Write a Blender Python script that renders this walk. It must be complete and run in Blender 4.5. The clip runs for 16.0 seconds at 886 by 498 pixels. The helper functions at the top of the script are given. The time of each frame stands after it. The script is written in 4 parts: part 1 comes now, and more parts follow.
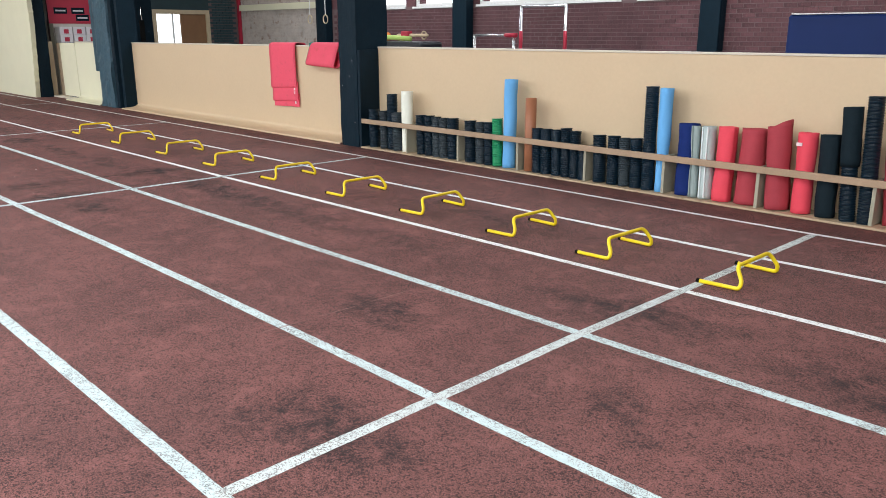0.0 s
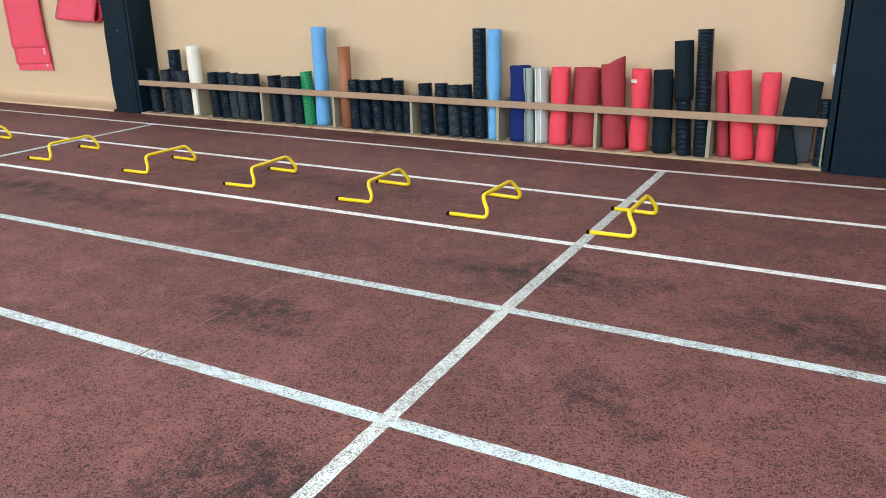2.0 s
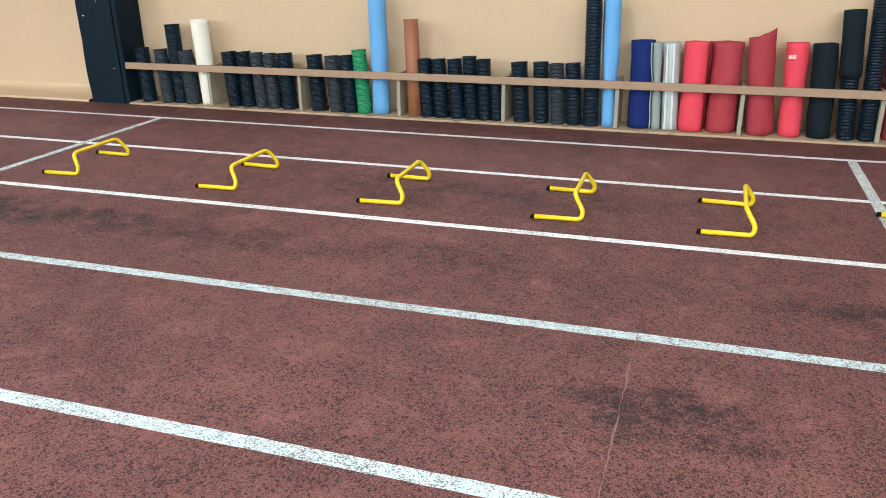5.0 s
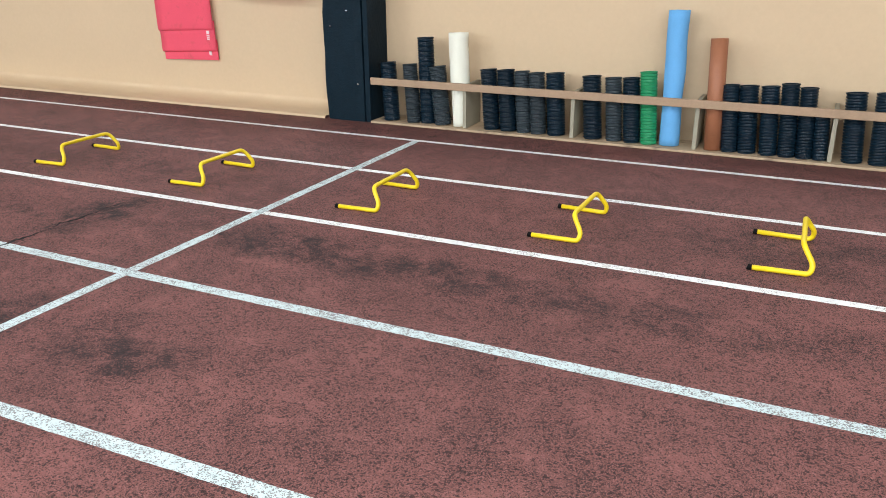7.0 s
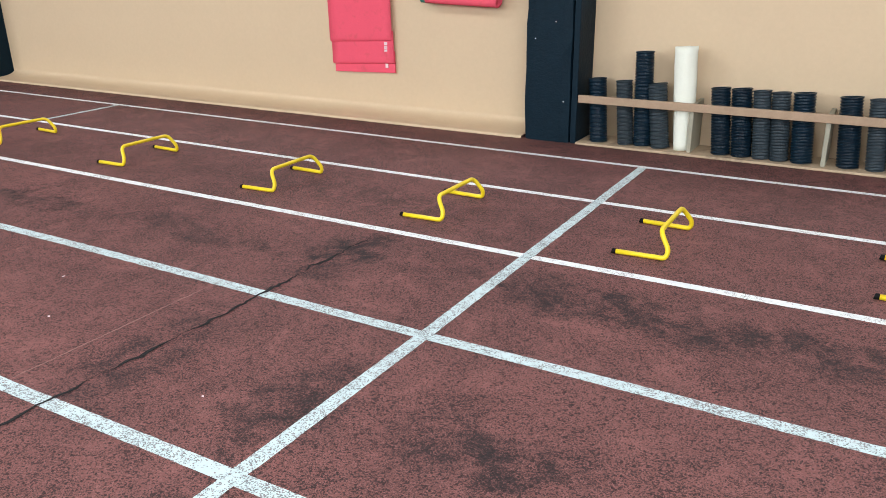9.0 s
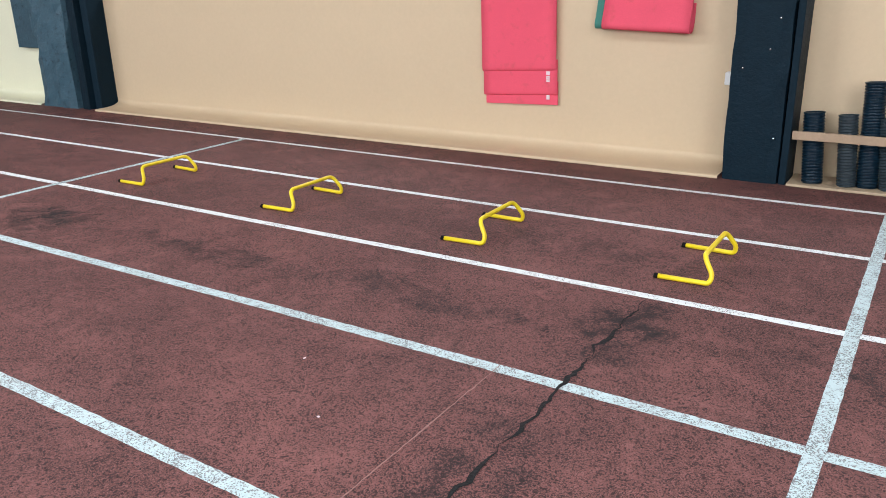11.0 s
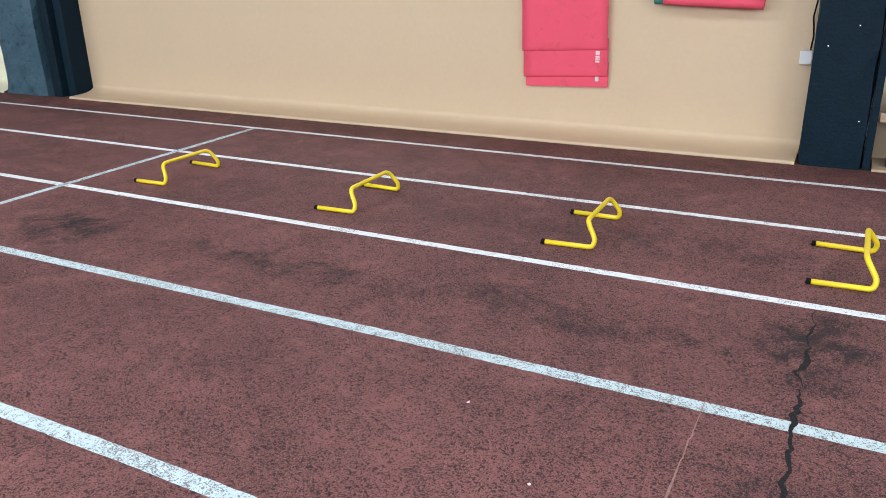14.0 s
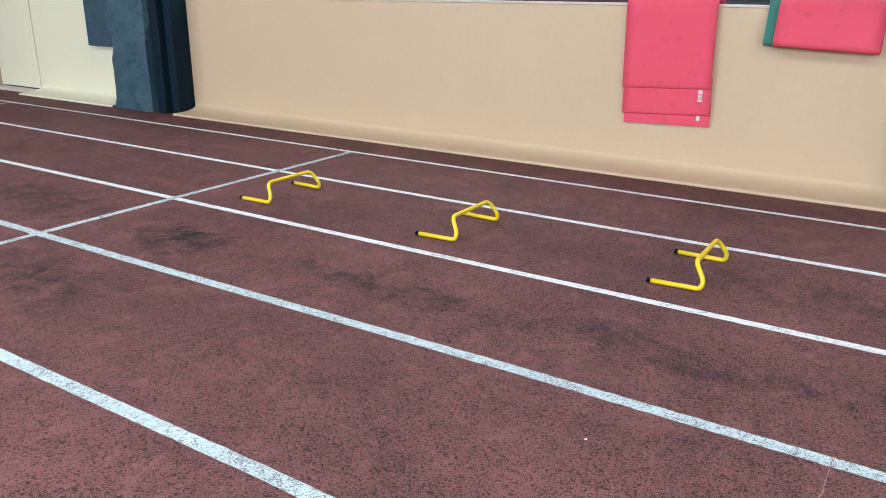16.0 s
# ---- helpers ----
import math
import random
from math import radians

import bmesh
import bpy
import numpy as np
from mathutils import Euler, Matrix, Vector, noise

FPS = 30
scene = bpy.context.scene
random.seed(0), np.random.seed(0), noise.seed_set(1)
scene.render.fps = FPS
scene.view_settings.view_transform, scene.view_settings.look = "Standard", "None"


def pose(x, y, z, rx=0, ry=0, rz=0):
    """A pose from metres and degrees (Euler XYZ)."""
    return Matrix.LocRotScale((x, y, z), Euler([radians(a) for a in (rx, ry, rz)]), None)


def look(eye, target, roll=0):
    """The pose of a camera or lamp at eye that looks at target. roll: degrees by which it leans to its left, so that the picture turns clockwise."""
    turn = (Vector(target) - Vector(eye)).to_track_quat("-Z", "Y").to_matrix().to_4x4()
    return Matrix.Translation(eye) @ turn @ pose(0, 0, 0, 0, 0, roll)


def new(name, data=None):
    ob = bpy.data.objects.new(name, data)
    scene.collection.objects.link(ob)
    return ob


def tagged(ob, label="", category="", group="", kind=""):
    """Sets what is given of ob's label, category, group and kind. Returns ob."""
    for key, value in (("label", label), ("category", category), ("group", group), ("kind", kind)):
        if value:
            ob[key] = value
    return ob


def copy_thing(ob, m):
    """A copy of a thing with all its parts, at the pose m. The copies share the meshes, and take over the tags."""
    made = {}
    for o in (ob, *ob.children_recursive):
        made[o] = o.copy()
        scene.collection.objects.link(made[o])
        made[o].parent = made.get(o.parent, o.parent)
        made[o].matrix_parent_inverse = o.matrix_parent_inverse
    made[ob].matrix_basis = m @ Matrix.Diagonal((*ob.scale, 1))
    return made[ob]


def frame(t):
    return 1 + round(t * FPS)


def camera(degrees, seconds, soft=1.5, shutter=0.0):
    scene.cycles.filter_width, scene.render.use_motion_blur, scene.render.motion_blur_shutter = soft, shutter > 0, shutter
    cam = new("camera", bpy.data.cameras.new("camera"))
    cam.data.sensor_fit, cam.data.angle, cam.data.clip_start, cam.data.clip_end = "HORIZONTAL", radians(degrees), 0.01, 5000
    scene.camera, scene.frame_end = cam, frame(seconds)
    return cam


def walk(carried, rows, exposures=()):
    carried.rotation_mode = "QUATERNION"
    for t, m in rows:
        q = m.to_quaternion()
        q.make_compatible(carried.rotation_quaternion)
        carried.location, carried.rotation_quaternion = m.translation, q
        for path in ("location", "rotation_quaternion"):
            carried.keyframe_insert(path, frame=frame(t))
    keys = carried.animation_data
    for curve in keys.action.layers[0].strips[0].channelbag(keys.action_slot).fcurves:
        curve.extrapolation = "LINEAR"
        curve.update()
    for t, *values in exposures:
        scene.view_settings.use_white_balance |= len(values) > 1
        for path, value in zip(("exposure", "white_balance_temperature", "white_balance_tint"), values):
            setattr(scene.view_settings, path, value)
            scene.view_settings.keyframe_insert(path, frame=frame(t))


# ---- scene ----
cam = camera(58.8, 16.0, soft=0.75)
PATH = [
    (0, (0.225, -0.098, 1.592), (-1.166, 1.238, 1.062), -0.1),
    (0.5, (0.161, -0.084, 1.581), (-1.185, 1.286, 1.023), 0.5),
    (1, (-0.098, -0.106, 1.579), (-1.252, 1.415, 0.985), 0.4),
    (1.5, (-0.362, -0.089, 1.55), (-1.337, 1.54, 0.921), -0.9),
    (2, (-0.733, 0.027, 1.521), (-1.643, 1.686, 0.871), -1.2),
    (2.5, (-1.049, 0.036, 1.523), (-1.873, 1.73, 0.85), -0.4),
    (3, (-1.469, 0.058, 1.512), (-2.148, 1.798, 0.795), -0.7),
    (3.2, (-1.627, 0.091, 1.5), (-2.279, 1.832, 0.762), -0.8),
    (5.5, (-3.711, 0.359, 1.506), (-4.299, 2.128, 0.781), -0.8),
    (6, (-4.187, 0.438, 1.5), (-4.83, 2.193, 0.789), -0.9),
    (6.5, (-4.558, 0.541, 1.521), (-5.344, 2.241, 0.82), -0.6),
    (7, (-4.98, 0.602, 1.508), (-5.79, 2.287, 0.796), -0.4),
    (7.5, (-5.287, 0.646, 1.494), (-6.097, 2.321, 0.758), -0.8),
    (8, (-5.7, 0.688, 1.506), (-6.638, 2.299, 0.78), -0.2),
    (8.5, (-6.04, 0.658, 1.522), (-7.004, 2.266, 0.827), -1.1),
    (9, (-6.385, 0.634, 1.545), (-7.333, 2.247, 0.839), -0.8),
    (9.5, (-6.71, 0.693, 1.532), (-7.739, 2.269, 0.857), -1.9),
    (10, (-7.091, 0.68, 1.545), (-8.151, 2.243, 0.886), -0.5),
    (12.3, (-8.403, 0.578, 1.544), (-9.321, 2.228, 0.886), -1.2),
    (12.5, (-8.447, 0.575, 1.536), (-9.351, 2.234, 0.879), -0.7),
    (13, (-8.61, 0.601, 1.529), (-9.53, 2.243, 0.852), -0.6),
    (13.5, (-8.773, 0.681, 1.514), (-9.702, 2.311, 0.82), -1.0),
    (14, (-8.894, 0.672, 1.526), (-9.773, 2.324, 0.82), -1.3),
    (14.5, (-8.967, 0.64, 1.527), (-9.808, 2.314, 0.825), -1.5),
    (15, (-9.027, 0.593, 1.529), (-9.916, 2.252, 0.854), -1.1),
    (15.5, (-9.052, 0.553, 1.538), (-10.014, 2.18, 0.886), -0.1),
    (16, (-9.08, 0.543, 1.544), (-10.11, 2.135, 0.907), 0.3),
]
walk(cam, [(t, look(eye, target, roll)) for t, eye, target, roll in PATH],
     [(0, .03, 6450, 10), (5.5, .11, 6550, 10), (10, .08, 6250, 10), (16, .02, 5950, 10)])


# ---- world, light, exposure ----
world = bpy.data.worlds.new("overcast_sky")
scene.world = world
world.use_nodes = True
wn = world.node_tree.nodes
sky = wn.new("ShaderNodeTexSky")
sky.sky_type = "NISHITA"
sky.sun_disc = False
sky.sun_elevation = radians(50)
sky.sun_rotation = radians(200)
wn["Background"].inputs[1].default_value = 0.12
world.node_tree.links.new(sky.outputs[0], wn["Background"].inputs[0])

CEIL = 5.6
SKYLIGHTS = [(-31.0, 0.1), (-22.5, 0.1), (-14.0, 0.1), (-5.5, 0.1), (3.0, 0.1),
             (-14.0, 10.2), (-5.5, 10.2)]
SKY_W, SKY_D = 4.6, 2.4


def area_lamp(name, m, sx, sy, watts, color=(0.93, 0.97, 1.0)):
    data = bpy.data.lights.new(name, "AREA")
    data.shape, data.size, data.size_y, data.energy, data.color = "RECTANGLE", sx, sy, watts, color
    ob = new(name, data)
    ob.matrix_world = m
    return ob


for (sx_, sy_), watts_ in zip(SKYLIGHTS, (140, 190, 300, 280, 430, 260, 270)):
    area_lamp("skylight_daylight", pose(sx_, sy_, CEIL + 0.02), SKY_W, SKY_D, watts_)
SOUTH_WINDOWS = (-27.0, -18.0, -9.0, 0.0)
for sx_, watts_ in zip(SOUTH_WINDOWS, (260, 400, 450, 530)):
    area_lamp("window_daylight", pose(sx_, -5.52, 3.5, 90, 0, 0), 6.0, 2.2, watts_)


# ---- materials ----
def material(name, color, rough=0.7, metal=0.0, var=0.12, scale=6.0, fine=90.0, bump=0.15, dist=0.004, spec=0.4, dark=None):
    """Base colour varied at two scales, with fine relief. dark: a dirt colour that breaks through in patches."""
    mat = bpy.data.materials.new(name)
    mat.use_nodes = True
    nt = mat.node_tree
    bsdf = nt.nodes["Principled BSDF"]
    bsdf.inputs["Roughness"].default_value = rough
    bsdf.inputs["Metallic"].default_value = metal
    bsdf.inputs["Specular IOR Level"].default_value = spec
    geo = nt.nodes.new("ShaderNodeTexCoord")
    obi = nt.nodes.new("ShaderNodeObjectInfo")
    n1 = noise_node(nt, geo.outputs["Object"], scale, 4)
    n2 = noise_node(nt, geo.outputs["Object"], fine, 3)
    add = nt.nodes.new("ShaderNodeMath")
    add.operation = "ADD"
    nt.links.new(n1, add.inputs[0])
    nt.links.new(n2, add.inputs[1])
    rnd = nt.nodes.new("ShaderNodeMath")
    rnd.operation = "MULTIPLY_ADD"
    nt.links.new(obi.outputs["Random"], rnd.inputs[0])
    rnd.inputs[1].default_value = 0.5
    nt.links.new(add.outputs[0], rnd.inputs[2])
    ramp = nt.nodes.new("ShaderNodeMapRange")
    nt.links.new(rnd.outputs[0], ramp.inputs[0])
    ramp.inputs[1].default_value, ramp.inputs[2].default_value = 0.7, 1.8
    ramp.inputs[3].default_value, ramp.inputs[4].default_value = 1 - var, 1 + var
    base = nt.nodes.new("ShaderNodeVectorMath")
    base.operation = "SCALE"
    base.inputs[0].default_value = color
    nt.links.new(ramp.outputs[0], base.inputs["Scale"])
    out = base.outputs[0]
    if dark:
        mk = noise_node(nt, geo.outputs["Object"], scale * 1.7, 8)
        r = nt.nodes.new("ShaderNodeMapRange")
        nt.links.new(mk, r.inputs[0])
        r.inputs[1].default_value, r.inputs[2].default_value = 0.56, 0.70
        out = mix_node(nt, r.outputs[0], out, dark)
    nt.links.new(out, bsdf.inputs["Base Color"])
    if bump:
        bp = nt.nodes.new("ShaderNodeBump")
        bp.inputs["Strength"].default_value, bp.inputs["Distance"].default_value = bump, dist
        nt.links.new(add.outputs[0], bp.inputs["Height"])
        nt.links.new(bp.outputs[0], bsdf.inputs["Normal"])
    return mat


def noise_node(nt, vec, scale, detail=4.0, rough=0.6, distort=0.0):
    n = nt.nodes.new("ShaderNodeTexNoise")
    n.inputs["Scale"].default_value = scale
    n.inputs["Detail"].default_value = detail
    n.inputs["Roughness"].default_value = rough
    n.inputs["Distortion"].default_value = distort
    nt.links.new(vec, n.inputs["Vector"])
    return n.outputs[0]


def mix_node(nt, fac, a, b):
    m = nt.nodes.new("ShaderNodeMix")
    m.data_type = "RGBA"
    for sock, v in ((m.inputs[0], fac), (m.inputs[6], a), (m.inputs[7], b)):
        if isinstance(v, (tuple, list)):
            sock.default_value = (*v[:3], 1)
        elif isinstance(v, (int, float)):
            sock.default_value = v
        else:
            nt.links.new(v, sock)
    return m.outputs[2]


def range_node(nt, val, a, b, c=0.0, d=1.0):
    r = nt.nodes.new("ShaderNodeMapRange")
    nt.links.new(val, r.inputs[0])
    for i, v in enumerate((a, b, c, d)):
        r.inputs[i + 1].default_value = v
    return r.outputs[0]


def math_node(nt, op, a, b):
    m = nt.nodes.new("ShaderNodeMath")
    m.operation = op
    for i, v in enumerate((a, b)):
        if isinstance(v, (int, float)):
            m.inputs[i].default_value = v
        else:
            nt.links.new(v, m.inputs[i])
    return m.outputs[0]


# dark worn spots of the track: x, y, radius along, radius across, strength
STAINS = [(-13.08, 3.67, .30, .17, 1.0), (-7.38, 2.59, .28, .14, .65), (-3.2, 2.67, .26, .13, .9), (-1.49, 2.62, .20, .13, .7),
          (-2.25, 1.6, .35, .22, .7), (-2.2, 3.74, .5, .16, .7), (-7.15, 3.86, .9, .13, .75), (-8.93, 3.86, .16, .32, .9),
          (-11.6, 3.69, .7, .1, .6), (-8.95, 2.5, .16, .36, .5), (-5.6, 3.75, .9, .14, .45), (-10.2, 3.7, .8, .1, .5),
          (-4.2, 3.8, .7, .16, .4), (-13.3, 2.7, .5, .25, .6), (-14.8, 3.7, .7, .2, .5), (-9.5, 4.85, .8, .2, .35),
          (-4.6, 4.9, 1.0, .2, .4), (-0.6, 3.6, .6, .2, .6), (-8.1, 2.4, .15, .4, .6)]


def granules(nt, vec, scale):
    """A random value for each rubber granule."""
    v = nt.nodes.new("ShaderNodeTexVoronoi")
    v.inputs["Scale"].default_value = scale
    nt.links.new(vec, v.inputs["Vector"])
    sep = nt.nodes.new("ShaderNodeSeparateColor")
    nt.links.new(v.outputs["Color"], sep.inputs[0])
    return sep.outputs[0], sep.outputs[1], v.outputs["Distance"]


def rubber_color(nt, vec):
    """Red granular rubber: black and red granules, clouds of wear, dark spots."""
    big = noise_node(nt, vec, 0.9, 5, 0.6)
    mid = noise_node(nt, vec, 4.5, 7, 0.7, 0.6)
    coarse = noise_node(nt, vec, 26.0, 5, 0.75)
    fine, tone, dist = granules(nt, vec, 270.0)
    lump, tone2, _ = granules(nt, vec, 125.0)
    c = mix_node(nt, range_node(nt, big, .36, .64), (.150, .064, .0575), (.214, .088, .078))
    c = mix_node(nt, range_node(nt, mid, .46, .30, 0, .5), c, (.270, .112, .098))
    c = mix_node(nt, range_node(nt, tone, .62, 1.0, 0, .6), c, (.34, .160, .142))
    warp = nt.nodes.new("ShaderNodeTexNoise")
    warp.inputs["Scale"].default_value, warp.inputs["Detail"].default_value = 3.2, 5.0
    nt.links.new(vec, warp.inputs["Vector"])
    shift = nt.nodes.new("ShaderNodeVectorMath")
    shift.operation = "MULTIPLY_ADD"
    nt.links.new(warp.outputs["Color"], shift.inputs[0])
    shift.inputs[1].default_value = (.7, .7, 0)
    nt.links.new(vec, shift.inputs[2])
    sep = nt.nodes.new("ShaderNodeSeparateXYZ")
    nt.links.new(shift.outputs[0], sep.inputs[0])
    total = None
    for x, y, rx, ry, k in STAINS:
        dx = math_node(nt, "MULTIPLY", math_node(nt, "SUBTRACT", sep.outputs[0], x + .35), 1 / rx)
        dy = math_node(nt, "MULTIPLY", math_node(nt, "SUBTRACT", sep.outputs[1], y + .35), 1 / ry)
        d = math_node(nt, "ADD", math_node(nt, "MULTIPLY", dx, dx), math_node(nt, "MULTIPLY", dy, dy))
        s = range_node(nt, d, 0.0, 2.2, k * 1.3, 0.0)
        total = s if total is None else math_node(nt, "MAXIMUM", total, s)
    breakup = noise_node(nt, vec, 7.0, 7, 0.75, 0.5)
    dirt = math_node(nt, "MULTIPLY", total, range_node(nt, breakup, .40, .60))
    density = math_node(nt, "ADD", range_node(nt, mid, .36, .68, .05, .36), range_node(nt, coarse, .35, .70, -.02, .28))
    density = math_node(nt, "ADD", density, math_node(nt, "MULTIPLY", dirt, .60))
    gap = math_node(nt, "SUBTRACT", density, fine)
    c = mix_node(nt, range_node(nt, gap, -.05, .05, 0, .82), c, (.024, .0165, .0165))
    gap2 = math_node(nt, "SUBTRACT", math_node(nt, "MULTIPLY", density, .38), lump)
    c = mix_node(nt, range_node(nt, gap2, -.03, .04, 0, .75), c, (.020, .014, .014))
    c = mix_node(nt, math_node(nt, "MULTIPLY", dirt, 0.62), c, (.022, .021, .022))
    h = math_node(nt, "ADD", fine, math_node(nt, "MULTIPLY", coarse, 0.8))
    return c, h, fine


def track_material():
    mat = bpy.data.materials.new("red_rubber_track")
    mat.use_nodes = True
    nt = mat.node_tree
    bsdf = nt.nodes["Principled BSDF"]
    geo = nt.nodes.new("ShaderNodeNewGeometry")
    c, h, gr = rubber_color(nt, geo.outputs["Position"])
    nt.links.new(c, bsdf.inputs["Base Color"])
    nt.links.new(range_node(nt, gr, .1, .9, .65, .85), bsdf.inputs["Roughness"])
    bsdf.inputs["Specular IOR Level"].default_value = 0.18
    bp = nt.nodes.new("ShaderNodeBump")
    bp.inputs["Strength"].default_value, bp.inputs["Distance"].default_value = 0.8, 0.004
    nt.links.new(h, bp.inputs["Height"])
    nt.links.new(bp.outputs[0], bsdf.inputs["Normal"])
    return mat


def paint_line_material(name, white, wear):
    mat = bpy.data.materials.new(name)
    mat.use_nodes = True
    nt = mat.node_tree
    bsdf = nt.nodes["Principled BSDF"]
    geo = nt.nodes.new("ShaderNodeNewGeometry")
    vec = geo.outputs["Position"]
    speck, shade, _ = granules(nt, vec, 230.0)
    patch = noise_node(nt, vec, 2.6, 6, 0.7, 0.5)
    mid = noise_node(nt, vec, 22.0, 5, 0.75)
    share = math_node(nt, "ADD", range_node(nt, patch, .36, .68, -.06, .40), range_node(nt, mid, .38, .68, -.05, .32))
    share = math_node(nt, "ADD", share, wear)
    worn = range_node(nt, math_node(nt, "SUBTRACT", share, speck), -.04, .07, 0, .72)
    tone = mix_node(nt, range_node(nt, mid, .3, .7), white, tuple(v * 0.8 for v in white))
    c = mix_node(nt, worn, tone, mix_node(nt, shade, (.02, .02, .02), (.16, .075, .068)))
    nt.links.new(c, bsdf.inputs["Base Color"])
    bsdf.inputs["Roughness"].default_value = 0.75
    bsdf.inputs["Specular IOR Level"].default_value = 0.3
    bp = nt.nodes.new("ShaderNodeBump")
    bp.inputs["Strength"].default_value, bp.inputs["Distance"].default_value = 0.5, 0.003
    nt.links.new(speck, bp.inputs["Height"])
    nt.links.new(bp.outputs[0], bsdf.inputs["Normal"])
    return mat


M_TRACK = track_material()
M_LINE = paint_line_material("worn_white_line", (.58, .69, .69), .05)
M_LINE3 = paint_line_material("fresh_white_line", (.84, .86, .84), -.16)
M_LINE2 = paint_line_material("dirty_white_line", (.62, .68, .66), 0.10)
M_TAN = material("tan_wall_paint", (.60, .455, .295), .55, var=.05, scale=1.2, fine=30, bump=.05, spec=.35)
# own colour of the end wall; on partition 3 it is light-brightened tan
M_CREAM = material("cream_and_lit_tan_paint", (.74, .71, .52), .6, var=.07, scale=1.5, fine=40, bump=.15)
M_CAP = material("pale_cap_strip", (.60, .54, .45), .5, var=.08, scale=8)
M_PINE = material("pine_rail", (.37, .255, .165), .55, var=.16, scale=5, fine=60, bump=.1)
M_PLYEDGE = material("grey_green_board", (.33, .31, .235), .65, var=.12, scale=7)
M_LEDGE = material("tan_floor_board", (.46, .345, .225), .6, var=.12, scale=5, dark=(.25, .18, .12))
M_TIMBER = material("black_painted_timber", (.004, .014, .023), .6, var=.3, scale=9, fine=45, bump=.5, dist=.01, spec=.12)
M_TEAL = material("grey_blue_painted_timber", (.040, .082, .108), .5, var=.4, scale=9, fine=34, bump=.5, dist=.012, spec=.3, dark=(.016, .036, .050))
M_PIPE = material("black_plastic_pipe", (.003, .013, .024), .34, var=.3, scale=12, bump=.05, spec=.3)
M_PIPE2 = material("faded_black_plastic_pipe", (.026, .038, .046), .42, var=.3, scale=12, bump=.05, spec=.35)
M_GREEN = material("green_plastic_pipe", (.012, .24, .095), .4, var=.15, scale=12, bump=.05, spec=.5)
M_CLAY = material("brown_plastic_pipe", (.34, .135, .068), .5, var=.12, scale=10, bump=.06)
M_WHITEFOAM = material("white_foam", (.78, .79, .68), .8, var=.05, scale=9, bump=.2)
M_BLUE = material("light_blue_foam", (.13, .39, .72), .75, var=.08, scale=8, bump=.2)
M_NAVY = material("navy_foam", (.010, .024, .125), .8, var=.2, scale=9, bump=.2, spec=.12)
M_GREY = material("grey_foam", (.27, .33, .32), .6, var=.1, scale=10, bump=.15)
M_SILVER = material("silver_foil_foam", (.44, .51, .50), .42, metal=.15, var=.1, scale=14, bump=.2)
M_RED = material("red_foam", (.72, .060, .092), .75, var=.08, scale=8, bump=.2)
M_DRED = material("dark_red_foam", (.36, .040, .055), .78, var=.14, scale=8, bump=.2)
M_MATRED = material("coral_red_foam", (.74, .080, .130), .75, var=.08, scale=5, bump=.2, dark=(.62, .075, .10))
M_MATEDGE = material("green_foam_edge", (.05, .19, .15), .8, var=.1)
M_BLACKFOAM = material("black_foam", (.006, .013, .018), .8, var=.3, scale=9, bump=.3, spec=.15)
M_YELLOW = material("yellow_plastic", (.80, .60, .012), .38, var=.06, scale=14, bump=.04, spec=.5)
M_RUBBER = material("black_rubber", (.006, .006, .006), .7, var=.3, scale=30, spec=.12)
M_WHITE = material("white_plastic", (.72, .72, .70), .4, var=.04, bump=.02)
M_PRINT = material("white_print", (.72, .58, .58), .6, var=.03, bump=0)
M_BRICK = material("red_brick", (.112, .048, .053), .85, var=.55, scale=3, fine=40, bump=.5, dist=.006, dark=(.10, .055, .058))
M_MORTAR = material("grey_mortar", (.155, .105, .105), .9, var=.25, scale=6, bump=.5)
M_TEALBRICK = material("teal_painted_brick", (.022, .048, .056), .5, var=.3, scale=5, bump=.3)
M_WHITEBRICK = material("whitewashed_brick", (.46, .40, .35), .85, var=.45, scale=3, bump=.5, dark=(.26, .17, .14))
M_WOOD = material("brown_door_wood", (.24, .125, .06), .5, var=.2, scale=4, bump=.1)
M_FRAME = material("pale_wood_frame", (.52, .42, .28), .5, var=.12, scale=5)
M_REDTRIM = material("red_trim_paint", (.42, .018, .045), .5, var=.1)
M_CEIL = material("white_ceiling", (.70, .70, .67), .8, var=.06, scale=1)
M_WALLW = material("pale_hall_wall", (.60, .58, .52), .75, var=.08, scale=1)
M_STEEL = material("chromed_steel", (.72, .72, .72), .25, metal=.9, var=.05, bump=0)
M_CARTON = material("white_carton", (.72, .69, .70), .6, var=.06)
M_BOXRED = material("red_label", (.45, .03, .06), .6, var=.06)
M_VINYL = material("navy_vinyl", (.009, .026, .115), .5, var=.15, scale=3, bump=.08, spec=.15)
M_LIME = material("lime_foam", (.42, .58, .15), .7, var=.1)
M_ORANGE = material("orange_foam", (.75, .24, .06), .7, var=.1)
M_CRACK = material("crack_tar", (.010, .009, .009), .95, var=.5, scale=60, bump=.8, dist=.01)
M_SCRATCH = material("pale_scuff", (.27, .145, .125), .85, var=.5, scale=40, bump=.3)
M_PALEMORTAR = material("pale_lime_mortar", (.52, .46, .41), .9, var=.3, scale=3, fine=30, bump=.5, dark=(.33, .24, .20))
M_STRIPE = material("white_highlight_and_label", (.68, .74, .73), .35, var=.05, bump=.02)
M_BLACKVINYL = material("black_vinyl", (.012, .014, .020), .4, var=.15, scale=3, bump=.08, spec=.5)
M_GYM = material("grey_gym_floor", (.12, .13, .16), .7, var=.1, scale=2)

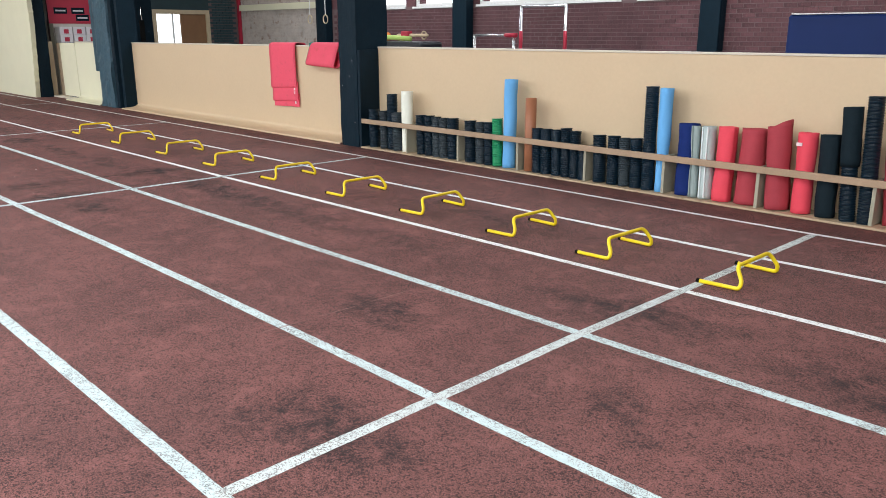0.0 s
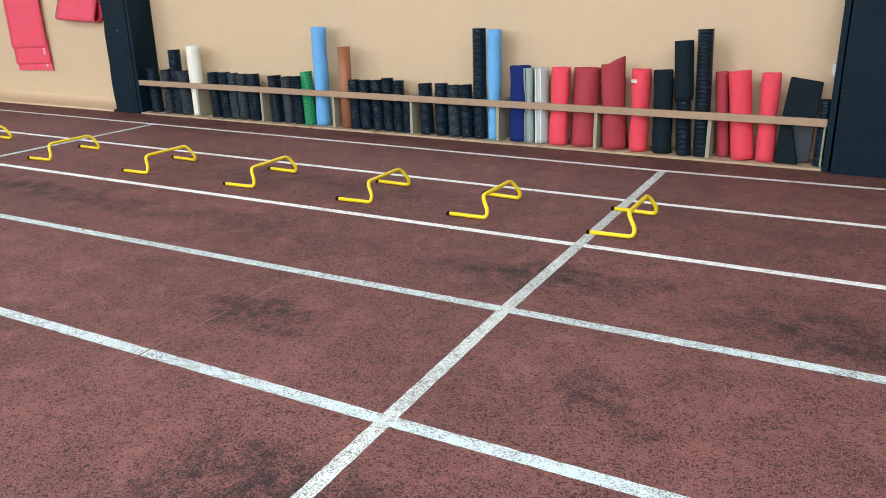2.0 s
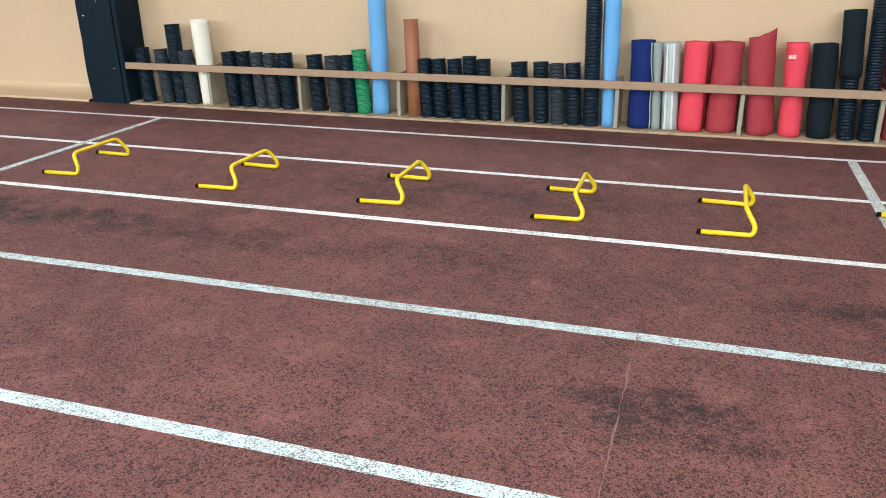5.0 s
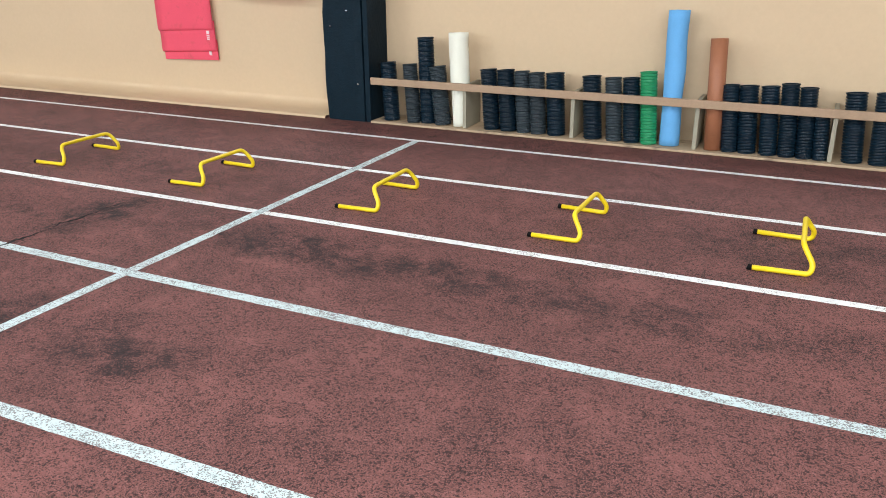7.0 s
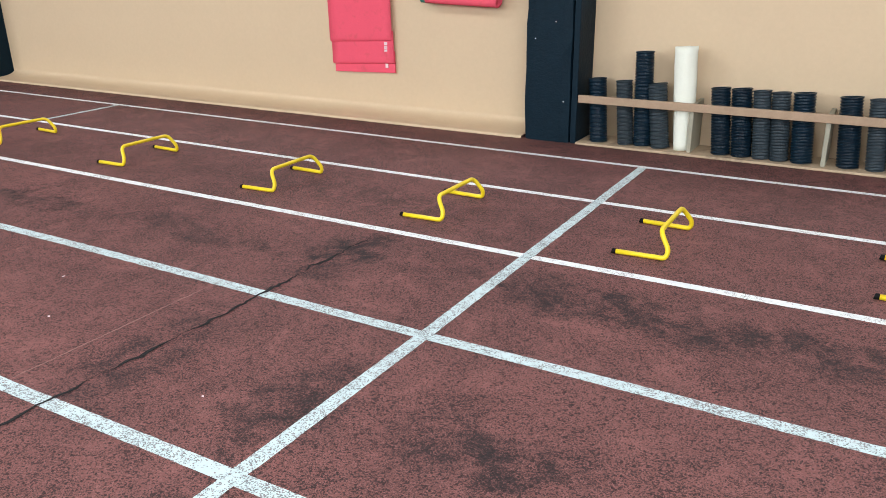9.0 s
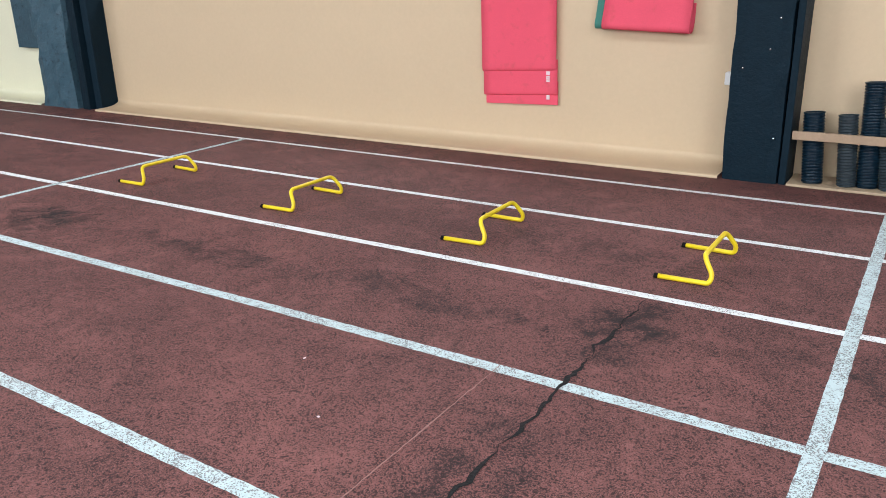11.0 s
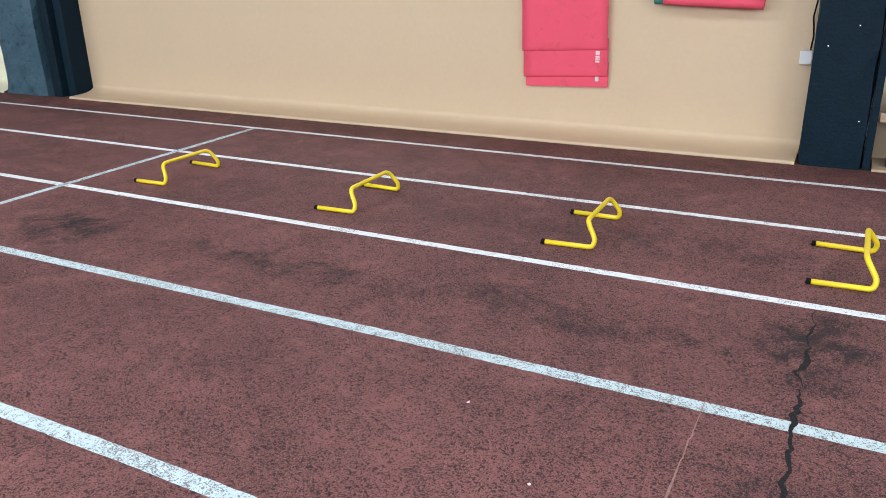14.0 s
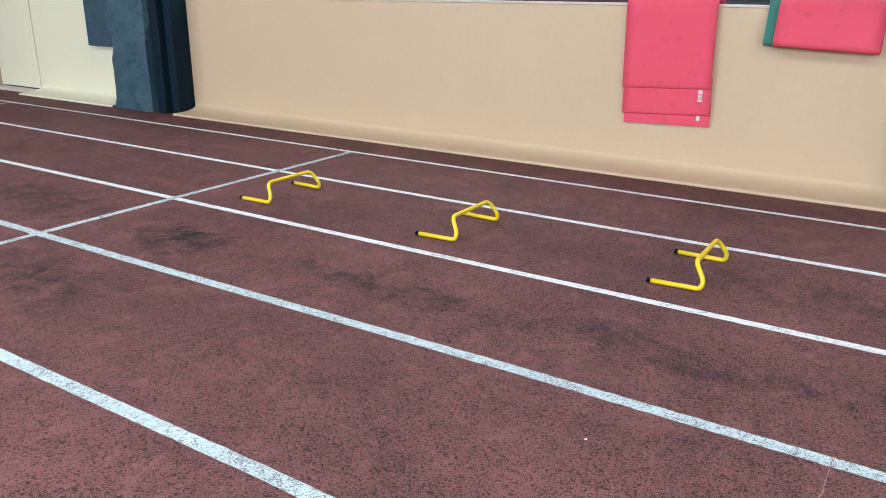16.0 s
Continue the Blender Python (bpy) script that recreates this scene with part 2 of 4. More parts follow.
M_PANE = bpy.data.materials.new("window_glass")
M_PANE.use_nodes = True
pb = M_PANE.node_tree.nodes["Principled BSDF"]
pb.inputs["Transmission Weight"].default_value = 1.0
pb.inputs["Roughness"].default_value = 0.05
pb.inputs["IOR"].default_value = 1.1

M_BOTTLE = bpy.data.materials.new("clear_bottle_plastic")
M_BOTTLE.use_nodes = True
bottle_shader = M_BOTTLE.node_tree.nodes["Principled BSDF"]
bottle_shader.inputs["Base Color"].default_value = (.80, .90, .96, 1)
bottle_shader.inputs["Transmission Weight"].default_value = 0.6
bottle_shader.inputs["Roughness"].default_value = 0.12
bottle_shader.inputs["IOR"].default_value = 1.33

M_DAY = bpy.data.materials.new("bright_daylight_beyond")
M_DAY.use_nodes = True
db = M_DAY.node_tree.nodes["Principled BSDF"]
db.inputs["Base Color"].default_value = (.8, .85, .9, 1)
db.inputs["Emission Color"].default_value = (.88, .95, 1.0, 1)
db.inputs["Emission Strength"].default_value = 2.2


# ---- building helpers ----
def mesh_of(name, bm, mat, smooth=False):
    me = bpy.data.meshes.new(name)
    bm.normal_update()
    bm.to_mesh(me)
    bm.free()
    me.materials.append(mat)
    if smooth:
        for p in me.polygons:
            p.use_smooth = True
    return me


def part(name, bm, mat, parent=None, label="", smooth=False):
    ob = new(name, mesh_of(name, bm, mat, smooth))
    if parent:
        ob.parent = parent
    return tagged(ob, label)


def thing(name, label, category, group="", at=(0, 0, 0), kind=""):
    ob = new(name)
    ob.empty_display_size = 0.1
    ob.location = at
    return tagged(ob, label, category, group, kind)


def box(x0, x1, y0, y1, z0, z1, bevel=0.0, bm=None):
    own = bm is None
    bm = bm or bmesh.new()
    r = bmesh.ops.create_cube(bm, size=1.0, matrix=Matrix.LocRotScale(
        ((x0 + x1) / 2, (y0 + y1) / 2, (z0 + z1) / 2), None, (x1 - x0, y1 - y0, z1 - z0)))
    if bevel and own:
        bmesh.ops.bevel(bm, geom=bm.edges[:], offset=bevel, segments=2, affect="EDGES", profile=0.5)
    return bm


def rough_post(x0, x1, y0, y1, z0, z1, amount, seed, step=0.12, chip=0.0):
    """A hand-hewn painted post: subdivided faces pushed about, worn arrises."""
    bm = bmesh.new()
    nz = max(2, int((z1 - z0) / step))
    n = 5
    ring = []
    for i in range(n):
        ring.append((i / n, 0.0))
    for i in range(n):
        ring.append((1.0, i / n))
    for i in range(n):
        ring.append((1 - i / n, 1.0))
    for i in range(n):
        ring.append((0.0, 1 - i / n))
    rows = []
    for k in range(nz + 1):
        z = z0 + (z1 - z0) * k / nz
        row = []
        for u, v in ring:
            x, y = x0 + (x1 - x0) * u, y0 + (y1 - y0) * v
            d = noise.noise(Vector((x * 5 + seed, y * 5, z * 2.2))) * amount
            e = noise.noise(Vector((x * 14, y * 14 + seed, z * 7))) * amount * .6
            corner = (u in (0.0, 1.0)) and (v in (0.0, 1.0))
            pull = (0.01 + chip * max(0, noise.noise(Vector((seed, x * 3, z * 3))))) if corner else 0.0
            cx, cy = (u - .5), (v - .5)
            row.append(bm.verts.new((x + cx * 2 * (d + e - pull), y + cy * 2 * (d + e - pull), z)))
        rows.append(row)
    m = len(ring)
    for k in range(nz):
        for i in range(m):
            bm.faces.new((rows[k][i], rows[k][(i + 1) % m], rows[k + 1][(i + 1) % m], rows[k + 1][i]))
    bm.faces.new(rows[0][::-1])
    bm.faces.new(rows[-1])
    return bm


def tube(points, radius, seg=12, bm=None):
    """A round tube along points, with closed ends."""
    bm = bm or bmesh.new()
    pts = [Vector(p) for p in points]
    rings = []
    nrm = None
    for i, p in enumerate(pts):
        d = (pts[min(i + 1, len(pts) - 1)] - pts[max(i - 1, 0)]).normalized()
        if nrm is None:
            nrm = d.orthogonal().normalized()
        nrm = (nrm - d * nrm.dot(d)).normalized()
        b = d.cross(nrm)
        rings.append([bm.verts.new(p + (nrm * math.cos(2 * math.pi * j / seg) + b * math.sin(2 * math.pi * j / seg)) * radius)
                      for j in range(seg)])
    for a, b in zip(rings, rings[1:]):
        for j in range(seg):
            bm.faces.new((a[j], a[(j + 1) % seg], b[(j + 1) % seg], b[j]))
    bm.faces.new(rings[0][::-1])
    bm.faces.new(rings[-1])
    return bm


def rounded(points, radius, n=5):
    """Points with the inner corners rounded."""
    pts = [Vector(p) for p in points]
    out = [pts[0]]
    for a, b, c in zip(pts, pts[1:], pts[2:]):
        r = min(radius, (a - b).length * .48, (c - b).length * .48)
        p, q = b + (a - b).normalized() * r, b + (c - b).normalized() * r
        for i in range(n + 1):
            t = i / n
            out.append(p * (1 - t) ** 2 + b * 2 * t * (1 - t) + q * t ** 2)
    out.append(pts[-1])
    return out


def setting(name, bm, mat, label, category="", smooth=False):
    return tagged(part(name, bm, mat, None, label, smooth), label, category, "", "structure")


# ---- large structure ----
X0, X1, Y0, Y1 = -40.0, 9.0, -5.5, 13.0
WALL_Y, TOP = 7.25, 1.385

bm = bmesh.new()
bmesh.ops.create_grid(bm, x_segments=1, y_segments=1, size=0.5, matrix=Matrix.LocRotScale(
    ((X0 + X1) / 2, (Y0 + WALL_Y + .1) / 2, 0), None, (X1 - X0, WALL_Y + .1 - Y0, 1)))
floor = setting("floor", bm, M_TRACK, "dark red rubber running track floor with black wear marks", "floor")
setting("floor_gym", box(X0, X1, WALL_Y + .1, Y1, -.1, -.004), M_GYM, "grey gymnasium floor behind the low partition", "floor")

LINES = [([(-34, 1.02), (-5, 1.035), (4, 1.04)], .068),
         ([(-34, 2.10), (-12, 2.105), (-10.8, 2.105), (-9.2, 2.072), (-7.5, 2.085), (-6, 2.122), (-4.5, 2.135), (-2.2, 2.125), (4, 2.15)], .066),
         ([(-34, 3.19), (-13, 3.205), (-10.5, 3.226), (-8, 3.212), (-6.2, 3.218), (-4, 3.23), (-2.2, 3.242), (4, 3.27)], .066),
         ([(-34, 4.28), (-8, 4.28), (-2.2, 4.318), (4, 4.34)], .060), ([(-34, 5.39), (-2.2, 5.40), (4, 5.55)], .056), ([(-34, 6.40), (-2.2, 6.40), (4, 6.62)], .052)]
# x at the far end, x offset at the near end, width, paint
CROSS = [(-2.160, .045, .066, M_LINE2), (-8.0, -.03, .066, M_LINE), (-13.93, 0, .058, M_LINE), (-19.85, 0, .055, M_LINE2)]


def painted_strip(x0, x1, y0, y1, z, along_x):
    """A thin painted strip with slightly uneven edges."""
    bm = bmesh.new()
    n = int(((x1 - x0) if along_x else (y1 - y0)) / 0.03)
    a, b = [], []
    for i in range(n + 1):
        t = i / n
        e1 = noise.noise(Vector((t * n * .45, y0 * 3 + x0, 1.0))) * .0035
        e2 = noise.noise(Vector((t * n * .45, y1 * 3 + x1, 7.0))) * .0035
        if along_x:
            x = x0 + (x1 - x0) * t
            a.append(bm.verts.new((x, y0 + e1, z)))
            b.append(bm.verts.new((x, y1 + e2, z)))
        else:
            y = y0 + (y1 - y0) * t
            a.append(bm.verts.new((x1 + e1, y, z)))
            b.append(bm.verts.new((x0 + e2, y, z)))
    for i in range(n):
        bm.faces.new((a[i], a[i + 1], b[i + 1], b[i]))
    return bm


for way, w in LINES:
    strip = painted_strip(-34, 4, -w / 2, w / 2, .0012, True)
    for v in strip.verts:
        v.co.y += float(np.interp(v.co.x, [p[0] for p in way], [p[1] for p in way]))
    setting("lane_line", strip, M_LINE if way[0][1] < 4 else M_LINE3, "worn white lane line painted on the track", "lane line")
for x, near_, w, m_ in CROSS:
    strip = painted_strip(x - w / 2, x + w / 2, 1.03, 6.37, .0022, False)
    for v in strip.verts:
        v.co.x += near_ * max(0.0, (3.3 - v.co.y) / 2.27)
    setting("cross_line", strip, m_, "worn white cross line painted on the track", "cross line")


def ragged_strip(pts, width, z, seed, jag):
    bm = bmesh.new()
    a, b = [], []
    n = 90
    for i in range(n + 1):
        t = i / n * (len(pts) - 1)
        k = min(int(t), len(pts) - 2)
        p = Vector(pts[k]).lerp(Vector(pts[k + 1]), t - k)
        off = noise.noise(Vector((p.y * 9, seed, 0))) * jag + noise.noise(Vector((p.y * 30, seed, 3))) * jag * .6
        w = width * max(.12, .6 + 1.3 * noise.noise(Vector((p.y * 5, seed, 8)))) * min(1, 8 * min(i, n - i) / n + .1)
        a.append(bm.verts.new((p.x + off - w, p.y, z)))
        b.append(bm.verts.new((p.x + off + w, p.y, z)))
    for i in range(n):
        bm.faces.new((a[i], b[i], b[i + 1], a[i + 1]))
    return bm


setting("floor_crack", ragged_strip([(-8.98, 1.2), (-8.95, 2.1), (-8.92, 3.0), (-8.93, 3.6), (-8.92, 4.25)], .012, .0032, 2.0, .03),
        M_CRACK, "black open crack across the rubber track", "crack")
setting("floor_scuff", ragged_strip([(-9.23, 1.9), (-9.22, 3.28)], .005, .0028, 5.0, .006), M_SCRATCH, "thin pale scuff line on the track", "scuff")
setting("floor_scuff", ragged_strip([(-3.39, 1.7), (-3.38, 2.5), (-3.37, 3.3)], .0045, .0028, 9.0, .008), M_SCRATCH, "thin pale scuff line on the track", "scuff")

# low tan partitions between the posts
# partition 3 is tan too; its paler cream paints in light from the left
BAYS = [("wall_partition_1", -8.76, -.99, M_TAN), ("wall_partition_2", -17.22, -9.16, M_TAN), ("wall_partition_3", -20.55, -18.0, M_CREAM),
        ("wall_partition_4", -0.47, 8.9, M_TAN)]
for name, x0, x1, m_ in BAYS:
    setting(name, box(x0, x1, WALL_Y, WALL_Y + .12, 0, TOP), m_, "low tan painted partition wall beside the track", "partition wall")
    setting("trim", box(x0, x1, WALL_Y - .012, WALL_Y + .135, TOP + .001, TOP + .022, .004), M_CAP, "thin pale cap strip on the partition", "trim")
def cove(x0, x1):
    """A plastered cove that sweeps from the track up into the wall."""
    prof = [(6.878, .001), (6.874, .014), (6.884, .024)]
    for k in range(13):
        a = k / 12 * math.pi / 2
        prof.append((6.90 + (WALL_Y - .003 - 6.90) * math.sin(a), .026 + .085 * (1 - math.cos(a)) ** 1.4))
    bm = bmesh.new()
    n = int((x1 - x0) / .25)
    rows = []
    for i in range(n + 1):
        x = x0 + (x1 - x0) * i / n
        rows.append([bm.verts.new((x, y + .004 * noise.noise(Vector((x * 2, z * 9, 3))) * (y < 7.2), z)) for y, z in prof])
    for a, b in zip(rows, rows[1:]):
        for j in range(len(prof) - 1):
            bm.faces.new((a[j], b[j], b[j + 1], a[j + 1]))
    return bm


# the cove of partition 3 takes the same light-brightened cream
for x0, x1, m_ in ((-17.15, -9.24, M_TAN), (-20.53, -18.35, M_CREAM)):
    setting("baseboard", cove(x0, x1), m_, "painted cove at the foot of the partition", "baseboard", True)
setting("baseboard", box(-8.735, -1.02, 6.872, WALL_Y - .002, .001, .021, .005), M_LEDGE, "tan base ledge under the storage rack", "baseboard")


# hall shell: back wall with strip windows, end walls, ceiling with skylights
WIN_Z0, WIN_Z1 = 2.20, 4.2
WINS = [(-15.9, -14.72), (-14.4, -12.95), (-12.3, -8.6), (-8.2, -7.0)]
setting("wall_back_lower", box(X0, X1, Y1 + .003, Y1 + .4, -.1, WIN_Z0), M_MORTAR, "brick back wall of the hall", "wall")
setting("wall_back_upper", box(X0, X1, Y1 + .04, Y1 + .4, WIN_Z1, CEIL), M_MORTAR, "brick back wall above the windows", "wall")
edges = [X0] + [v for w in WINS for v in w] + [X1]
for i in range(0, len(edges), 2):
    setting("wall_back_pier", box(edges[i], edges[i + 1], Y1 + .04, Y1 + .4, WIN_Z0, WIN_Z1), M_BRICK, "red brick pier between windows", "wall")
for i, (a, b) in enumerate(WINS):
    w = thing("window_%d" % (i + 1), "bright white-framed window high in the brick wall", "window", kind="structure")
    fr = bmesh.new()
    box(a, b, Y1 + .08, Y1 + .14, WIN_Z0, WIN_Z0 + .06, bm=fr)
    box(a, b, Y1 + .08, Y1 + .14, WIN_Z1 - .06, WIN_Z1, bm=fr)
    box(a, a + .05, Y1 + .08, Y1 + .14, WIN_Z0 + .06, WIN_Z1 - .06, bm=fr)
    box(b - .05, b, Y1 + .08, Y1 + .14, WIN_Z0 + .06, WIN_Z1 - .06, bm=fr)
    part("window_frame", fr, M_WHITE, w)
    part("window_sill", box(a - .03, b + .03, Y1 - .03, Y1 + .09, WIN_Z0 - .05, WIN_Z0 - .002, .006), M_WHITE, w)
    pane = part("pane", box(a + .05, b - .05, Y1 + .10, Y1 + .106, WIN_Z0 + .06, WIN_Z1 - .06), M_PANE, w)
    pane.visible_shadow = False
setting("backdrop", box(-30, 6, Y1 + 3.0, Y1 + 3.05, 0, 9), M_DAY, "bright overcast daylight outside the windows", "sky")

bm = bmesh.new()
box(X0, X1, Y0 - .3, Y0, -.1, 2.4, bm=bm)
box(X0, X1, Y0 - .3, Y0, 4.6, CEIL, bm=bm)
jambs = [X0] + [v for c in SOUTH_WINDOWS for v in (c - 3.0, c + 3.0)] + [X1]
for a, b in zip(jambs[::2], jambs[1::2]):
    box(a, b, Y0 - .3, Y0, 2.4, 4.6, bm=bm)
setting("wall_south", bm, M_WALLW, "plain pale hall wall with a row of window openings", "wall")
setting("wall_east", box(X1, X1 + .3, Y0 - .3, Y1 + .4, -.1, CEIL), M_WALLW, "plain pale end wall", "wall")
setting("wall_far_west", box(X0 - .3, X0, Y0 - .3, Y1 + .4, -.1, CEIL), M_WALLW, "plain pale end wall", "wall")
bm = bmesh.new()
xs = sorted({X0, X1, *[s[0] - SKY_W / 2 for s in SKYLIGHTS], *[s[0] + SKY_W / 2 for s in SKYLIGHTS]})
ys = sorted({Y0 - .3, Y1 + .4, *[s[1] - SKY_D / 2 for s in SKYLIGHTS], *[s[1] + SKY_D / 2 for s in SKYLIGHTS]})
for xa, xb in zip(xs, xs[1:]):
    for ya, yb in zip(ys, ys[1:]):
        cx, cy = (xa + xb) / 2, (ya + yb) / 2
        if not any(abs(cx - s[0]) < SKY_W / 2 and abs(cy - s[1]) < SKY_D / 2 for s in SKYLIGHTS):
            box(xa, xb, ya, yb, CEIL, CEIL + .25, bm=bm)
setting("ceiling", bm, M_CEIL, "pale ceiling with skylight openings", "ceiling")

# gymnasium end wall with a wide wooden doorway
EX = -22.5
setting("wall_gym_end_1", box(EX - .3, EX, 7.45, 9.3, -.1, CEIL), M_WALLW, "pale end wall of the gymnasium", "wall")
setting("wall_gym_end_2", box(EX - .3, EX, 9.3, 10.18, -.1, CEIL), M_TIMBER, "black painted end wall beside the doorway", "wall")
setting("wall_gym_end_3", box(EX - .3, EX - .03, 11.96, 13.04, -.1, CEIL), M_MORTAR, "teal painted brick end wall", "wall")
setting("wall_gym_end_4", box(EX - .3, EX, 10.18, 11.96, 2.26, CEIL), M_TEALBRICK, "painted wall above the doorway", "wall")
d = thing("door_1", "pale wooden double doorway with one brown door leaf shut", "door", kind="structure")
fr = bmesh.new()
box(EX - .1, EX + .03, 10.18, 10.29, 0, 2.26, bm=fr)
box(EX - .1, EX + .03, 11.85, 11.96, 0, 2.26, bm=fr)
box(EX - .1, EX + .03, 10.29, 11.85, 2.14, 2.26, bm=fr)
part("door_frame", fr, M_FRAME, d)
part("door_leaf", box(EX - .08, EX - .03, 11.05, 11.85, 0, 2.14, .005), M_WOOD, d, "brown wooden door leaf")
part("window_mullion", box(EX - .09, EX - .05, 10.80, 10.84, 0, 2.14), M_WHITE, d)
setting("backdrop_doorway", box(EX - 1.3, EX - 1.25, 9.6, 12.2, -.1, 3), M_DAY, "bright daylight beyond the open doorway", "sky")

# tall cream wall at the far end of the track side
bm = bmesh.new()
prev = None
n = 90
for i in range(n + 1):
    z = CEIL * i / n
    x = -21.66 - .26 * max(0, 1 - z / 1.8) + noise.noise(Vector((z * 6, 1, 2))) * .03
    j = noise.noise(Vector((z * 15, 4, 7))) * .03
    row = [bm.verts.new(p) for p in ((x, 6.62, z), (x - .05 + j, 6.745, z), (-39.9, 6.745, z), (-39.9, 6.62, z))]
    if prev:
        for j in range(4):
            bm.faces.new((prev[j], prev[(j + 1) % 4], row[(j + 1) % 4], row[j]))
    else:
        bm.faces.new(row[::-1])
    prev = row
bm.faces.new(prev)
setting("wall_track_end", bm, M_CREAM, "tall cream painted wall with a chipped edge", "wall")


# ---- posts ----
p = thing("timber_post", "black painted hewn timber post between partition bays", "post", "posts along the track")
part("post", rough_post(-9.225, -8.80, 6.89, 7.48, 0, CEIL, .006, 3.1, chip=.015), M_TIMBER, p)
part("side_board", box(-8.795, -8.745, 6.90, WALL_Y - .002, 0, 1.365, .004), M_TIMBER, p, "plain black side board")
for z, x in ((.86, -9.13), (1.0, -8.95), (.35, -8.86), (1.22, -8.9)):
    b = bmesh.new()
    bmesh.ops.create_icosphere(b, subdivisions=2, radius=.008, matrix=pose(x, 6.882, z))
    part("nail_head", b, M_STEEL, p)
p = thing("timber_post", "wide black painted post beside the mat rack", "post", "posts along the track")
part("post", rough_post(-.965, -.45, 6.83, 7.48, 0, CEIL, .006, 8.4), M_TIMBER, p)
part("side_board", box(-1.015, -.97, 6.86, WALL_Y - .002, 0, 1.37, .004), M_TIMBER, p)
p = thing("timber_post", "grey-blue rough hewn post with a black boxed side", "post", "posts along the track")
part("post", rough_post(-18.32, -17.56, 6.9, 7.45, 0, CEIL, .03, 5.7, chip=.06), M_TEAL, p)
part("side_post", rough_post(-17.5, -17.33, 6.93, 7.42, 0, CEIL, .008, 1.7), M_TIMBER, p, "black boxed side")
part("side_board", box(-17.3, -17.17, 7.0, 7.40, 0, 3.2, .006), M_TIMBER, p)
p = thing("wall_panel", "smooth grey-blue painted panel hung beside the post", "panel")
part("panel", box(-19.12, -18.40, 7.16, 7.245, .74, 3.4, .006), M_TEAL, p)
p = thing("timber_post", "black painted post at the end of the cream wall", "post", "posts along the track")
part("post", rough_post(-22.45, -21.9, 6.76, 7.07, 0, CEIL, .012, 9.2), M_TIMBER, p)

# plywood gate next to the end post
p = thing("plywood_gate", "tan plywood gate closing the partition beside the post", "gate")
part("gate_panel", box(-21.6, -20.562, 7.242, 7.28, .05, TOP - .02, .003), M_CREAM, p)
part("jamb", box(-22.2, -22.05, 7.09, 7.22, 0, TOP + .01, .005), M_FRAME, p)
part("inner_panel", box(-22.045, -21.61, 7.31, 7.35, .02, TOP - .02, .003), M_LEDGE, p)
part("threshold", box(-22.0, -20.57, 7.05, 7.24, 0, .035, .004), M_CAP, p)


# ---- storage rack ----
rack = thing("storage_rack", "low pine storage rack holding pipes and rolled mats", "rack", at=(-4.9, 7.05, 0))


def rack_part(name, bm, mat, label=""):
    bmesh.ops.translate(bm, verts=bm.verts[:], vec=(4.9, -7.05, 0))
    return part(name, bm, mat, rack, label)


rack_part("rail", box(-8.735, -1.02, 6.895, 6.922, .352, .416, .004), M_PINE, "long pine rail")
for x in (-7.80, -6.82, -5.825, -4.855, -3.89, -2.915, -1.92):
    rack_part("divider", box(x - .016, x + .016, 6.924, WALL_Y - .003, .0218, .405, .003), M_PLYEDGE)
rack_part("divider", box(-1.045, -1.028, 6.924, WALL_Y - .003, .0218, .36, .003), M_PLYEDGE)
BASE_Z = .0222


# ---- pipes and rolls ----
def stand(ob, bx, by, tx, ty, height):
    """Stands ob at its base and leans it so that its top comes to (tx, ty)."""
    d = Vector((tx - bx, ty - by, height)).normalized()
    ob.matrix_world = Matrix.Translation((bx, by, BASE_Z)) @ Vector((0, 0, 1)).rotation_difference(d).to_matrix().to_4x4()


def lathe(profile, seg, squash=1.0):
    bm = bmesh.new()
    rings = [[bm.verts.new((r * math.cos(2 * math.pi * j / seg), r * squash * math.sin(2 * math.pi * j / seg), z))
              for j in range(seg)] for r, z in profile]
    for a, b in zip(rings, rings[1:]):
        for j in range(seg):
            bm.faces.new((a[j], a[(j + 1) % seg], b[(j + 1) % seg], b[j]))
    return bm


def ribbed_pipe(bx, tx, height, width, mat=None, label="black corrugated plastic pipe standing in the rack", by=None):
    r = width * .525
    height += .012
    pitch = .0215
    n = int(height / pitch)
    prof = [(r * .5, .0), (r, .0)]
    for i in range(n):
        z = i * height / n
        h = height / n
        prof += [(r * .91, z + h * .04), (r * .91, z + h * .36), (r * .975, z + h * .50), (r, z + h * .62), (r, z + h * .78), (r * .955, z + h * .90)]
    prof += [(r, height - .004), (r, height), (r * .86, height), (r * .84, height - .12), (r * .84, .004), (r * .5, .0)]
    ob = part("corrugated_pipe", lathe(prof, 24), mat or M_PIPE, None)
    for poly in ob.data.polygons:
        poly.use_smooth = abs(poly.normal.z) < .5
    tagged(ob, label, "pipe", "corrugated pipes in the rack")
    by = by or 6.928 + r
    stand(ob, bx, by, tx, min(by + .03, 7.235 - r), height)
    return ob


def smooth_pipe(bx, tx, height, width):
    r = width / 2
    prof = [(r * .5, 0), (r, 0), (r, height * .5), (r, height), (r * .9, height), (r * .88, height - .1), (r * .88, .004), (r * .5, 0)]
    ob = part("drain_pipe", lathe(prof, 28), M_CLAY, None)
    for poly in ob.data.polygons:
        poly.use_smooth = abs(poly.normal.z) < .5
    tagged(ob, "smooth brown plastic drain pipe standing in the rack", "pipe")
    stand(ob, bx, 6.93 + r, tx, 7.05, height)


